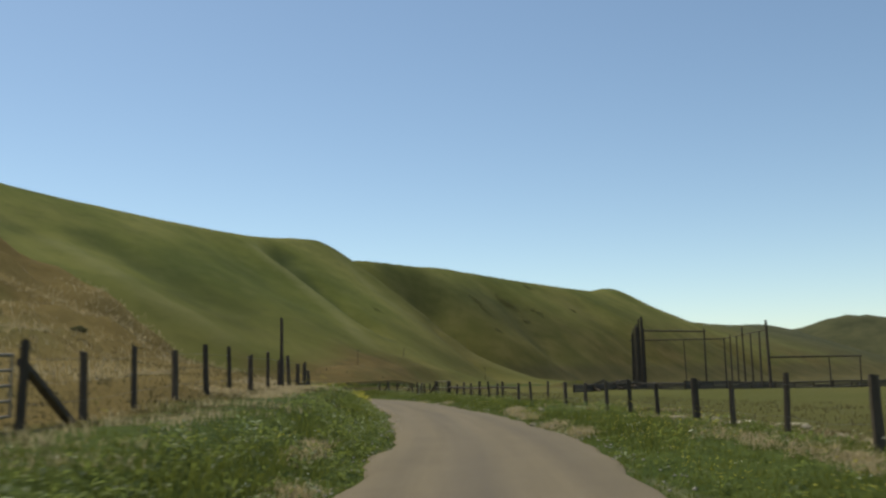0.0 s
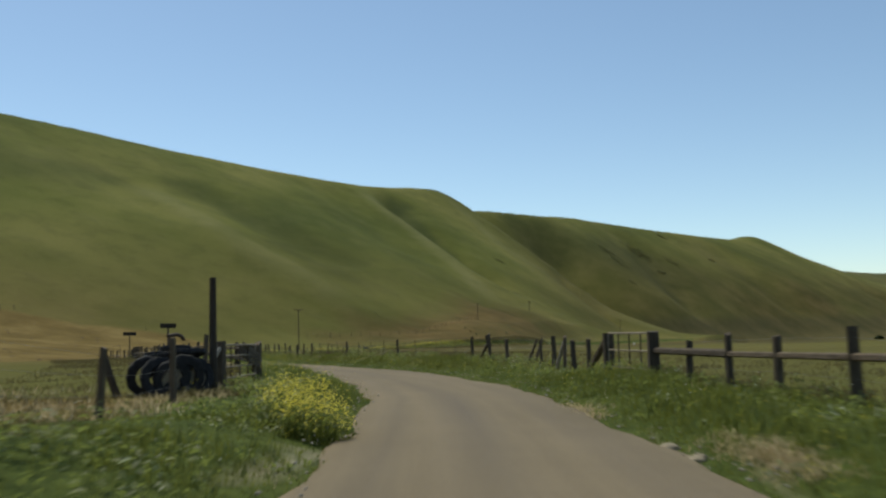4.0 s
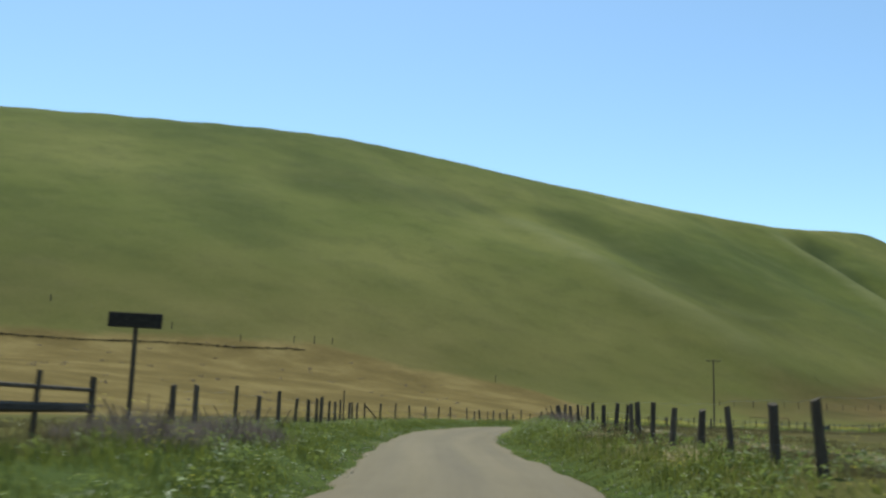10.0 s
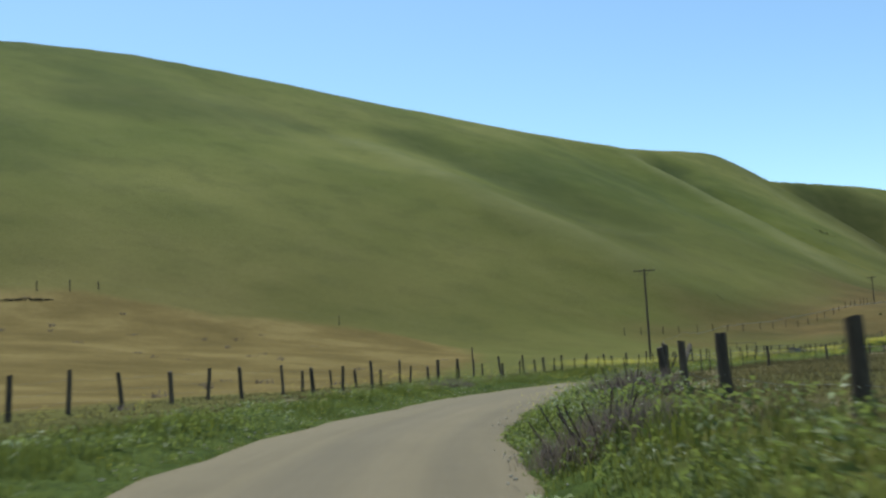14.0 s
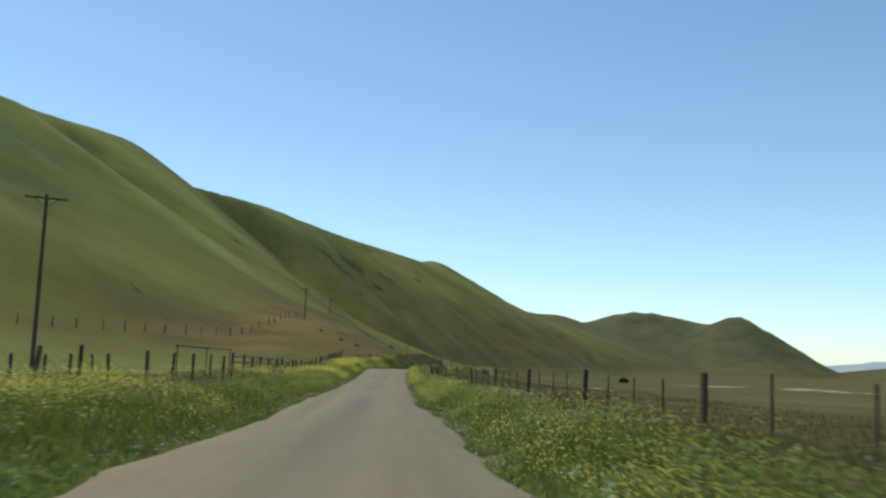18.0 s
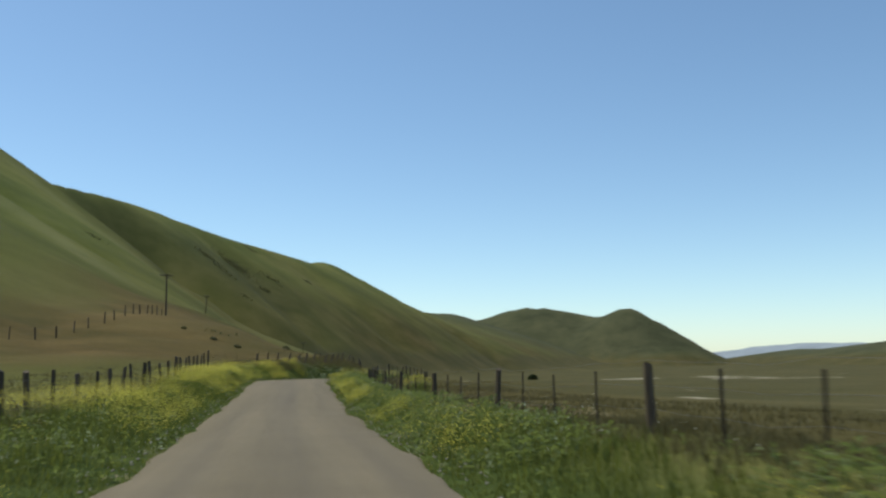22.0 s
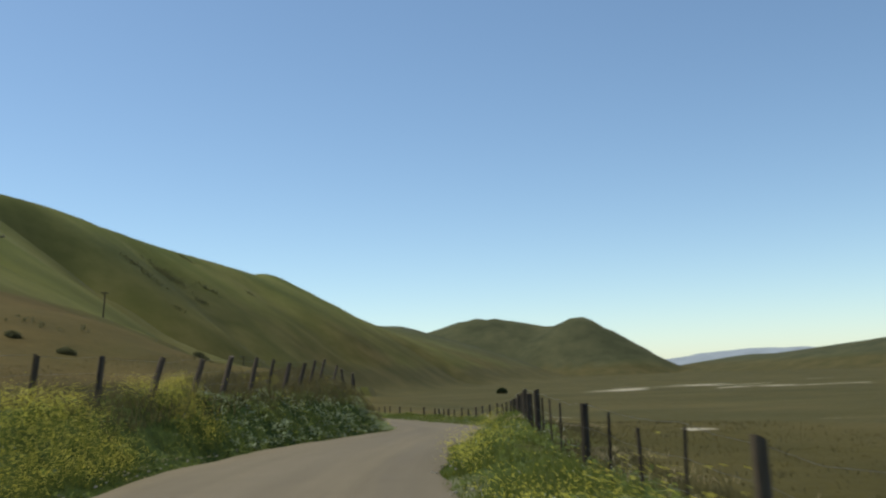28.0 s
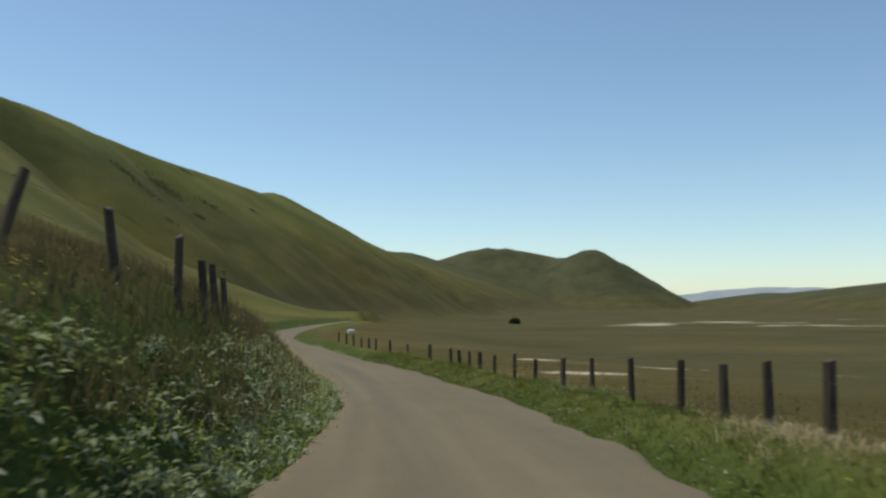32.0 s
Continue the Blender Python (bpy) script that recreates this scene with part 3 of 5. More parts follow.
# russet weeds on the brown bench below the hillside fence
russet = along([(-86, 330), (-70, 346), (-58, 362), (-50, 380), (-44, 398), (-40, 416), (-36, 436), (-28, 470)], 13, 0.85) * (0.75 + 0.35 * vnoise(fx / 9, fy / 9, 27))
russet = np.maximum(russet, along([(-40, 366), (-33, 376), (-27, 388), (-23, 402), (-20, 420)], 7, 0.6))
shade_dark_grass = np.maximum(shade_dark_grass, 0.2 * smooth(5.5, 9, gd) * smooth(120, 85, fy) * (np.abs(gd) < 200) * (0.8 + 0.3 * vnoise(fx / 20, fy / 20, 37)))
for key, v in (("shade_dark_grass", shade_dark_grass), ("rib_highlight", thin), ("russet", np.clip(russet, 0, 1))):
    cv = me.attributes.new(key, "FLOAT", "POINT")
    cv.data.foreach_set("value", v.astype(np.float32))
# far hills greyed, partly haze put into the colour; right field more faintly
scrub = np.maximum(0.35 * smooth(9, 25, gd) * smooth(200, 300, fy) * smooth(14, 6, rise), 0.92 * np.maximum(smooth(1500, 2100, fy), smooth(1000, 1300, fx)) * smooth(0, 14, rise))
cv = me.attributes.new("scrub", "FLOAT", "POINT")
cv.data.foreach_set("value", scrub.astype(np.float32))
cv = me.attributes.new("parched", "FLOAT", "POINT")
cv.data.foreach_set("value", np.clip(parched, 0, 1).astype(np.float32))
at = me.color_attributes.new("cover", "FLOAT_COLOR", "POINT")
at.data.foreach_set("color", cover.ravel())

# the road
keep = (CENTRE[:, 1] > -150)
c, dv = CENTRE[keep], C_DIR[keep]
nrm = np.stack([dv[:, 1], -dv[:, 0]], 1)
lat = np.array([-1.0, -0.93, -0.62, -0.42, -0.2, 0, 0.2, 0.42, 0.62, 0.93, 1.0])
wob = 0.16 * vnoise(np.arange(len(c)) / 2.3, np.zeros(len(c)), 5) + 0.1 * vnoise(np.arange(len(c)) / 0.9, np.zeros(len(c)), 6)
wob2 = 0.16 * vnoise(np.arange(len(c)) / 2.1, np.ones(len(c)), 7) + 0.1 * vnoise(np.arange(len(c)) / 0.8, np.ones(len(c)), 8)
offs = lat[None, :] * HALF - np.clip(-lat[None, :], 0, 1) * wider(c[:, 1], -1)[:, None] + np.clip(lat[None, :], 0, 1) * wider(c[:, 1], 1)[:, None]
offs = offs + np.where(lat[None, :] < -0.9, wob[:, None], 0) + np.where(lat[None, :] > 0.9, wob2[:, None], 0)
vx = c[:, 0, None] + nrm[:, 0, None] * offs
vy = c[:, 1, None] + nrm[:, 1, None] * offs
vz = road_z(vy) - 0.13 + 0.05 * (1 - lat[None, :] ** 2) + np.where(np.abs(lat[None, :]) > 0.99, -0.03, 0.03)
me = mesh_from("road", np.stack([vx, vy, vz], -1).reshape(-1, 3), grid_faces(len(c), len(lat))[:, ::-1], M_ROAD)
me.polygons.foreach_set("use_smooth", np.ones(len(me.polygons), bool))
tr = np.repeat(np.array([0.2, 0, 0.5, 0.1, 0.75, 1.0, 0.3, 0.1, 0.5, 0.1, 0.2], np.float32)[None], len(c), 0).ravel() * (0.55 + 0.45 * vnoise(np.repeat(np.arange(len(c)) / 14.0, len(lat)), np.tile(lat * 3, len(c)), 29))
at = me.attributes.new("track", "FLOAT", "POINT")
at.data.foreach_set("value", tr.astype(np.float32))
run = np.repeat(np.arange(len(c), dtype=float)[:, None], len(lat), 1)
at = me.attributes.new("lane", "FLOAT_VECTOR", "POINT")
at.data.foreach_set("vector", np.stack([offs * 1.1, run * 0.045, run * 0], -1).astype(np.float32).ravel())
road = tagged(new("road", me), "narrow worn grey-brown asphalt country road with ragged edges", "road", kind="structure")


# the far ridge that closes the valley, blue haze put into its base colour
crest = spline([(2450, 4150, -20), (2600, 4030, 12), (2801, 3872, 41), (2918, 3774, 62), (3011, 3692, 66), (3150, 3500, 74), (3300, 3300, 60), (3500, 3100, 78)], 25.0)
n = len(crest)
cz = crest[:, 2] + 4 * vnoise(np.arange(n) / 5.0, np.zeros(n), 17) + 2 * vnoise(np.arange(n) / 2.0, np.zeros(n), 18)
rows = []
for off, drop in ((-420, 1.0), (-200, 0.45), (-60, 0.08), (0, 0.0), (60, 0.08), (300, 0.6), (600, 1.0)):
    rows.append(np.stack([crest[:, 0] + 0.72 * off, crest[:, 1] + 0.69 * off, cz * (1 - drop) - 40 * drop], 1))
me = mesh_from("backdrop", np.stack(rows, 1).reshape(-1, 3), grid_faces(n, 7)[:, ::-1], mat_plain("painted_blue_haze", (0.27, 0.29, 0.31), 1.0, 0.0, 0.12, 0.01))
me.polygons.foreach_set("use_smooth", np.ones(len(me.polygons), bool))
tagged(new("backdrop", me), "ridge far off across the valley, blue haze painted in", "hills", kind="structure")

# ---- building blocks ----
rng = np.random.default_rng(7)


def empty(name, x, y, z, label, category, group="", kind=""):
    e = new(name)
    e.location = (x, y, z)
    return tagged(e, label, category, group, kind)


def part(name, data, parent, m=None, label=""):
    """A mesh as one part of a thing; m is its pose in the world."""
    ob = new(name, data)
    ob.parent = parent
    pw = Matrix.Translation(parent.location) if parent.parent is None else Matrix.Translation(parent.parent.location) @ parent.matrix_basis
    ob.matrix_parent_inverse = Matrix.Identity(4)
    ob.matrix_basis = pw.inverted() @ (m if m is not None else pw)
    if label:
        ob["label"] = label
    return ob


def log_mesh(name, mat, h, r0, r1, sides=8, rings=4, wob=0.12, seed=0, square=False):
    """An upright, slightly crooked log or squared post standing on its origin, with a slanted top."""
    g = random.Random(seed)
    bm = bmesh.new()
    rows = []
    bx, by = g.uniform(-1, 1) * wob * r0, g.uniform(-1, 1) * wob * r0
    sl, sa = g.uniform(0.0, 0.5) * r1, g.uniform(0, 6.28)
    ph = [g.uniform(1 - wob, 1 + wob) for _ in range(sides)]
    for i in range(rings):
        u = i / (rings - 1)
        r = r0 + (r1 - r0) * u
        cx, cy = bx * math.sin(3.1 * u), by * math.sin(2.7 * u + 0.6)
        row = []
        for k in range(sides):
            a = 2 * math.pi * (k + 0.5) / sides
            q = r * ph[k] * (1.0 if not square else 1.0 / max(abs(math.cos(a)), abs(math.sin(a))) * 0.86)
            z = h * u + (sl * math.cos(a - sa) if i == rings - 1 else 0)
            row.append(bm.verts.new((cx + q * math.cos(a), cy + q * math.sin(a), z)))
        rows.append(row)
    for a, b in zip(rows, rows[1:]):
        for k in range(sides):
            bm.faces.new((a[k], a[(k + 1) % sides], b[(k + 1) % sides], b[k]))
    bm.faces.new(rows[-1])
    bm.faces.new(rows[0][::-1])
    me = bpy.data.meshes.new(name)
    bm.to_mesh(me)
    bm.free()
    me.materials.append(mat)
    return me


def beam(name, mat, a, b, r, parent, label="", sides=6, flat=1.0, seed=0):
    """A log or tube from a to b."""
    a, b = Vector(a), Vector(b)
    d = b - a
    me = log_mesh(name, mat, d.length, r, r * 0.92, sides, 3, 0.10, seed)
    q = d.to_track_quat("Z", "Y")
    m = Matrix.Translation(a) @ q.to_matrix().to_4x4() @ Matrix.Diagonal((flat, 1, 1, 1))
    return part(name, me, parent, m, label)


def box_mesh(name, mat, sx, sy, sz, bevel=0.01):
    bm = bmesh.new()
    bmesh.ops.create_cube(bm, size=1.0)
    bmesh.ops.scale(bm, vec=(sx, sy, sz), verts=bm.verts)
    if bevel:
        bmesh.ops.bevel(bm, geom=list(bm.edges), offset=bevel, segments=1, affect="EDGES")
    me = bpy.data.meshes.new(name)
    bm.to_mesh(me)
    bm.free()
    me.materials.append(mat)
    return me


def tube_along(name, mat, pts, r, sides=3):
    """A thin tube along points: wire or pipe."""
    P = np.array(pts, float)
    d = np.gradient(P, axis=0)
    d /= np.linalg.norm(d, axis=1)[:, None]
    n1 = np.cross(d, np.array([0, 0, 1.0]) + d * 0.01)
    n1 /= np.linalg.norm(n1, axis=1)[:, None]
    n2 = np.cross(n1, d)
    ang = 2 * np.pi * np.arange(sides) / sides
    v = P[:, None] + r * (np.cos(ang)[None, :, None] * n1[:, None] + np.sin(ang)[None, :, None] * n2[:, None])
    i, k = np.meshgrid(np.arange(len(P) - 1), np.arange(sides), indexing="ij")
    f = np.stack([i * sides + k, i * sides + (k + 1) % sides, (i + 1) * sides + (k + 1) % sides, (i + 1) * sides + k], -1).reshape(-1, 4)
    return mesh_from(name, v.reshape(-1, 3), f, mat)


POSTS = [log_mesh("post", M_POST, 1.0, 0.075, 0.062, 8, 4, 0.16, i) for i in range(6)]
THICK = [log_mesh("thick_post", M_POST, 1.0, 0.086, 0.076, 8, 4, 0.10, 20 + i, i % 2 == 0) for i in range(4)]


def tpost_mesh():
    bm = bmesh.new()
    for sx, sy in ((0.034, 0.008), (0.008, 0.03)):
        r = bmesh.ops.create_cube(bm, size=1.0)
        bmesh.ops.scale(bm, vec=(sx, sy, 1.0), verts=r["verts"])
        bmesh.ops.translate(bm, vec=(0, 0.02 if sx < sy else 0, 0.5), verts=r["verts"])
    me = bpy.data.meshes.new("t_post")
    bm.to_mesh(me)
    bm.free()
    me.materials.append(M_STEEL)
    return me


TPOST = tpost_mesh()
SINK = 0.25


def stand(name, me, parent, x, y, h, width=1.0, lean=0.035, tilt=None, label=""):
    """A post set into the ground, h metres above it."""
    z = zat(x, y)
    a = rng.uniform(0, 360)
    lx, ly = (rng.normal(0, lean), rng.normal(0, lean)) if tilt is None else tilt
    m = Matrix.Translation((x, y, z - SINK)) @ Euler((ly, lx, 0)).to_matrix().to_4x4() @ pose(0, 0, 0, 0, 0, a) @ Matrix.Diagonal((width, width, h + SINK, 1))
    return part(name, me, parent, m, label)


def line_at(line, y):
    k = np.searchsorted(line[:, 1], y)
    k = min(max(k, 1), len(line) - 1)
    u = (y - line[k - 1, 1]) / (line[k, 1] - line[k - 1, 1])
    return line[k - 1, 0] + u * (line[k, 0] - line[k - 1, 0])


RO = np.interp(CENTRE[:, 1], [-50, 60, 72, 80, 95, 98, 107, 116, 128, 140, 150, 157, 166, 174, 180, 200, 218, 236, 250, 260, 270, 278, 290, 303, 312, 330, 340, 347, 360, 373, 382, 400],
               [5.8, 5.8, 5.6, 5.3, 5.7, 5.7, 4.9, 4.35, 4.4, 4.7, 5.2, 6.0, 6.2, 5.35, 5.0, 5.6, 6.0, 6.7, 6.9, 6.5, 5.95, 5.35, 5.05, 4.8, 4.5, 4.8, 5.0, 4.6, 4.1, 4.0, 4.5, 4.8])
R_LINE = CENTRE + np.stack([C_DIR[:, 1], -C_DIR[:, 0]], 1) * RO[:, None]
L_LINE = spline([(-6.5, -60), (-6.3, 0), (-6.3, 18), (-6.45, 37), (-7.6, 52), (-9.6, 66), (-10.6, 74), (-12.1, 80.5), (-17, 90), (-22.5, 100), (-27.9, 109), (-38, 126), (-47.0, 142.7), (-56.6, 161.6), (-63.7, 172.7),
                 (-71.4, 184.4), (-76.4, 192.6), (-77, 205), (-74.5, 222), (-70.5, 240), (-65.5, 262), (-59, 287), (-53, 310), (-48, 332), (-42.6, 354.3), (-35.5, 366), (-27, 379), (-21.5, 388), (-17.6, 400)], 0.5)


def fence(label, line, wood, thick=(), steel=(), wires=(0.35, 0.7, 1.05), h=1.2, rails=(), group="roadside fences", lean=0.035, wire_r=0.0028, slant=(0.0, 0.0), straight=1e9):
    """A fence along a line: posts at the given y, steel posts, wires and log rails."""
    ys = sorted([*wood, *thick, *steel])
    x0, y0 = line_at(line, ys[0]), ys[0]
    f = empty("fence", x0, y0, zat(x0, y0), label, "fence", group)
    for i, y in enumerate(wood):
        stand("post", POSTS[i % 6], f, line_at(line, y), y, h * rng.uniform(0.9, 1.1), rng.uniform(0.85, 1.35), lean, ((slant[0] if y < 358 else slant[1] if y < straight else -0.06) + rng.normal(0, lean), rng.normal(0, lean)))
    for i, y in enumerate(thick):
        stand("thick_post", THICK[i % 4], f, line_at(line, y), y, h * rng.uniform(1.02, 1.12), rng.uniform(0.9, 1.1), lean * 0.6)
    for y in steel:
        stand("t_post", TPOST, f, line_at(line, y), y, h * rng.uniform(0.93, 1.04), 1.0, 0.02)
    for hw in wires:
        pts = []
        for a, b in zip(ys, ys[1:]):
            for u in (0, 0.5):
                y = a + (b - a) * u
                x = line_at(line, y)
                pts.append((x, y, zat(x, y) + hw - (0.03 if u else 0) + rng.uniform(-0.02, 0.02)))
        x = line_at(line, ys[-1])
        pts.append((x, ys[-1], zat(x, ys[-1]) + hw))
        part("wire", tube_along("wire", M_WIRE, pts, wire_r), f, Matrix.Identity(4))
    for a, b, hr, r in rails:
        p, q = line_at(line, a), line_at(line, b)
        beam("rail", M_POST, (p, a, zat(p, a) + hr), (q, b, zat(q, b) + hr * rng.uniform(0.96, 1.04)), r, f, seed=int(a * 7) % 97)
    return f


def steps(a, b, d):
    n = max(1, round((b - a) / d))
    return [a + (b - a) * i / n for i in range(n + 1)]


def between(big, n=3):
    return [a + (b - a) * (i + 1) / (n + 1) for a, b in zip(big, big[1:]) for i in range(n)]


# ---- fences along the road ----
W_R1 = [13.9, 17.9, 21.2, 24.0, 27.7, 31.0, 34.4, 38.2, 42.1, 46.0, 50.1, 53.6, 58.3, 60.2, 62.5, 65.6, 68.4]
fence("weathered timber post fence with log rails beside the old corral", R_LINE, W_R1 + [70.9, 73.5], rails=[(53.6, 62.5, 0.75, 0.06), (62.5, 70.9, 0.72, 0.07), (70.9, 76.0, 0.72, 0.09)], wires=(0.4, 1.0), h=1.1)
W_R2 = [81.1, 82.5, 85.2, 86.9, 91.8]
fence("short run of leaning grey fence posts by the gate", R_LINE, W_R2, thick=[83.8, 94.4], lean=0.05, h=1.1)
for y, tx_, ty_ in ((88.2, 0.32, 0.0), (89.3, 0.40, 0.1), (94.0, -0.22, 0.0)):
    lp = empty("leaning_post", line_at(R_LINE, y), y, zat(line_at(R_LINE, y), y), "grey old post leaning hard in the fence line", "post", "old leaning posts")
    stand("post", POSTS[4], lp, line_at(R_LINE, y), y, 1.15, 0.8, 0.0, (tx_, ty_))
B_R3 = [97.1, 107.3, 116.4, 124.9]
fence("wire fence of old wooden posts with thin steel posts between", R_LINE, [], B_R3, between(B_R3), h=1.0)
W_R4 = [127.2, 129.0, 131.3, 136.0, 138.6, 141.2, 145.6, 147.8, 149.9, 155.0, 156.6, 159.1, 161.8, 168.0, 170.4, 172.5, 176.3, 178.9, 180.4, 183.4, 187.5, 190.6, 194, 198.5]
fence("barbed-wire fence with rough dark wooden posts along the bend", R_LINE, W_R4, [133.4, 143.2, 151.8, 153.7, 165.4, 174.5], h=0.95, lean=0.05)
B_R5 = [218.8, 228.5, 241.2, 251.6, 260.5, 269.7, 277.5, 285.9, 294.8, 303.0, 310.5, 318.5, 327.5]
fence("wire fence of stout and thin steel posts by the field", R_LINE, [], B_R5, between(B_R5), h=0.97)
fence("short run of thin steel posts beside an old strainer post", R_LINE, [], [], [203.2, 214.6, 216.6], h=1.0)
fence("sparse fence of steel posts past the crest of the road", R_LINE, [], [334.4, 341.4, 347.8, 354.8], [330.3, 332.2, 337.4, 339.6, 343.3, 344.7, 346.1, 350.3, 351.6, 353.1, 356.8, 359.0], h=1.0)
W_R7 = [361.7, 365.9, 368.5, 370.8, 376, 378.1, 379.7, 381.3, 382.8, 387.3, 390.2, 393, 396.2, 399.2, 402.1, 404.9, 406.9, 408.9, 410.6, 415.6, 420.9, 426.4, 432, 435.2, 438.9, 443, 447, 452]
fence("long wooden post and wire fence beside the open valley field", R_LINE, W_R7, [363.7, 373.5, 384.6], h=0.92, lean=0.02)

W_L1 = [16.4, 19.1, 21.9, 24.8, 27.5, 30.5, 33.6, 39.6, 43.3, 51.1, 56.3, 60.5, 65]
fence("old post and wire fence below a dry earth bank", L_LINE, W_L1, [13.9, 47.2, 69.0], h=1.2)
W_L2 = [83.5, 86.5, 89.6, 93.3, 96.2, 99.0, 102.1, 104.1, 106.3, 108.4, 110.5, 112.4, 117.5, 119.5, 122, 123.8, 126.8, 132, 134.3, 136.3, 138.3, 140.4]
W_L2T = [91.2, 114.9, 129.8]
ALL = sorted(W_L2 + W_L2T)
fence("timber rail fence with heavy low rail and thin top rail", L_LINE, W_L2, W_L2T, wires=(), h=1.1, lean=0.02,
      rails=[(a, b, 0.55, 0.10) for a, b in zip(ALL[::2], ALL[2::2])] + [(a, b, 0.92, 0.045) for a, b in zip(ALL[::2], ALL[2::2])])
W_L3 = [144.5, 146.2, 149.3, 151.7, 156.5, 158.7, 160.3, 163.3, 166.0, 169.0, 176.5, 180.1, 184.1, 189.2]
fence("post and wire fence with mixed old posts along the verge", L_LINE, W_L3, [154.1, 161.2, 192.2], h=1.2, lean=0.04)
W_L4 = [195.4, 198, 200.6, 203.2, 205.2, 207.3, 210, 212.2, 214.3, 219.1, 222.8, 224.7, 226.5, 232.4, 235, 241.2, 244.5, 248.4, 252.2, 255.7, 258.6, 263, 266.5, 269.9, 273.1, 275.7]
fence("close-set wooden post and wire fence below the hill", L_LINE, W_L4, [216.7, 229.7, 237.5], h=1.25, lean=0.05)
BACK_LINE = (CENTRE - np.stack([C_DIR[:, 1], -C_DIR[:, 0]], 1) * 14.2)[(CENTRE[:, 1] > 208) & (CENTRE[:, 1] < 292)]
fence("second row of old posts standing behind the roadside fence", BACK_LINE, [y + rng.uniform(-0.7, 0.7) for y in steps(216, 274, 2.9)], wires=(0.4, 0.85), h=1.0, lean=0.05)
W_L5 = [297.5, 301.6, 303.8, 306.4, 308.9, 311, 313.3, 315.8, 318.5, 321.2, 324.8, 327.5, 330.5, 332.9, 335.7, 338.1, 341, 343.5, 346, 348.5]
fence("dark wooden post and wire fence behind the yellow mustard", L_LINE, W_L5, [299.5, 350.6], h=1.2, lean=0.05)
BANK_LINE = spline([(-40.5, 350.5), (-38.2, 354.5), (-34.2, 361), (-30.2, 368.2), (-27.4, 374), (-24.65, 380), (-21.95, 384.6), (-20.25, 387.2), (-19.3, 389.4), (-17.9, 394), (-17.1, 400)], 0.5)
W_L6 = [352, 354.3, 356.5, 358.6, 360.9, 363.2, 365.8, 367.9, 370.6, 373.7, 377.1, 380.2, 383.2, 385.8, 389.3, 391, 392.5]
fence("leaning post fence on top of the roadside bank", BANK_LINE, W_L6, [387.5], h=1.1, lean=0.03, slant=(0.12, 0.25), straight=384.5)


def brace(line, y0, y1, top, r=0.07, mat=None, side=0.0):
    """A slanting prop against a corner post."""
    x0, x1 = line_at(line, y0), line_at(line, y1)
    b = empty("brace_post", x1, y1, zat(x1, y1), "slanting wooden prop leaning against a fence post", "post", "fence props")
    beam("prop", mat or M_POST, (x1 + side, y1, zat(x1, y1) - 0.1), (x0, y0, zat(x0, y0) + top), r, b)


brace(L_LINE, 13.9, 16.0, 1.0, 0.09)
brace(L_LINE, 192.2, 195.2, 1.15)
brace(R_LINE, 94.4, 96.0, 0.95)
brace(R_LINE, 83.8, 85.0, 1.0, 0.07, M_BLEACH)
brace(R_LINE, 212.3, 209.0, 1.2, 0.10)
brace(R_LINE, 79.4, 81.4, 1.1, 0.10)


# ---- gates ----
def tube_gate(label, p, q, bars, stays, height, mat, group):
    """A hung gate of horizontal tubes with upright stays."""
    p, q = Vector((p[0], p[1], zat(*p))), Vector((q[0], q[1], zat(*q)))
    g = empty("gate", p.x, p.y, p.z, label, "gate", group)
    for i in range(bars):
        h = 0.22 + (height - 0.22) * i / (bars - 1)
        beam("bar", mat, p + Vector((0, 0, h)), q + Vector((0, 0, h)), 0.024 if i < bars - 1 else 0.03, g)
    for i in range(stays):
        u = i / (stays - 1)
        a = p + (q - p) * u
        beam("stay", mat if i in (0, stays - 1) else M_STEEL, a + Vector((0, 0, 0.2)), a + Vector((0, 0, height)), 0.024, g)
    return g


def gate_post(x, y, h, r, label):
    b = empty("gate_post", x, y, zat(x, y), label, "post", "gate posts")
    part("post", log_mesh("gate_post", M_POST, h + SINK, r, r * 0.92, 10, 4, 0.08, int(x * 3 + y), True), b, Matrix.Translation((x, y, zat(x, y) - SINK)))
    return b


xa, xb = -11.7, -12.2
gate_post(xa, 76.1, 1.27, 0.17, "massive dark timber gate post")
gate_post(xb, 80.6, 1.2, 0.19, "massive dark timber gate post with a slanting board")
tube_gate("closed galvanised tube gate between heavy timber posts", (xa - 0.05, 76.3), (xb + 0.05, 80.3), 4, 5, 1.17, M_GALV, "field gates")
b = empty("brace_post", xa - 0.35, 75.5, zat(xa - 0.35, 75.5), "bleached pale pole leaning against the gate post", "post", "fence props")
beam("prop", M_BLEACH, (xa - 0.38, 75.45, zat(xa, 75.4) - 0.1), (xa + 0.05, 75.9, zat(xa, 76) + 1.1), 0.06, b)
for lx, ly, dx, top in ((-14.35, 78.2, 0.18, 1.45), (-14.0, 77.6, -0.35, 1.2), (-12.75, 77.4, 0.02, 1.5)):
    b = empty("leaning_post", lx, ly, zat(lx, ly), "dark old fence post leaning by the gate", "post", "old leaning posts")
    beam("post", M_POST, (lx, ly, zat(lx, ly) - 0.3), (lx + dx, ly + 0.2, zat(lx, ly) + top), 0.07, b, seed=int(-lx * 7))
b = empty("slanting_board", xb, 79.4, zat(xb, 79.4), "dark slanting boards nailed to the gate post", "board")
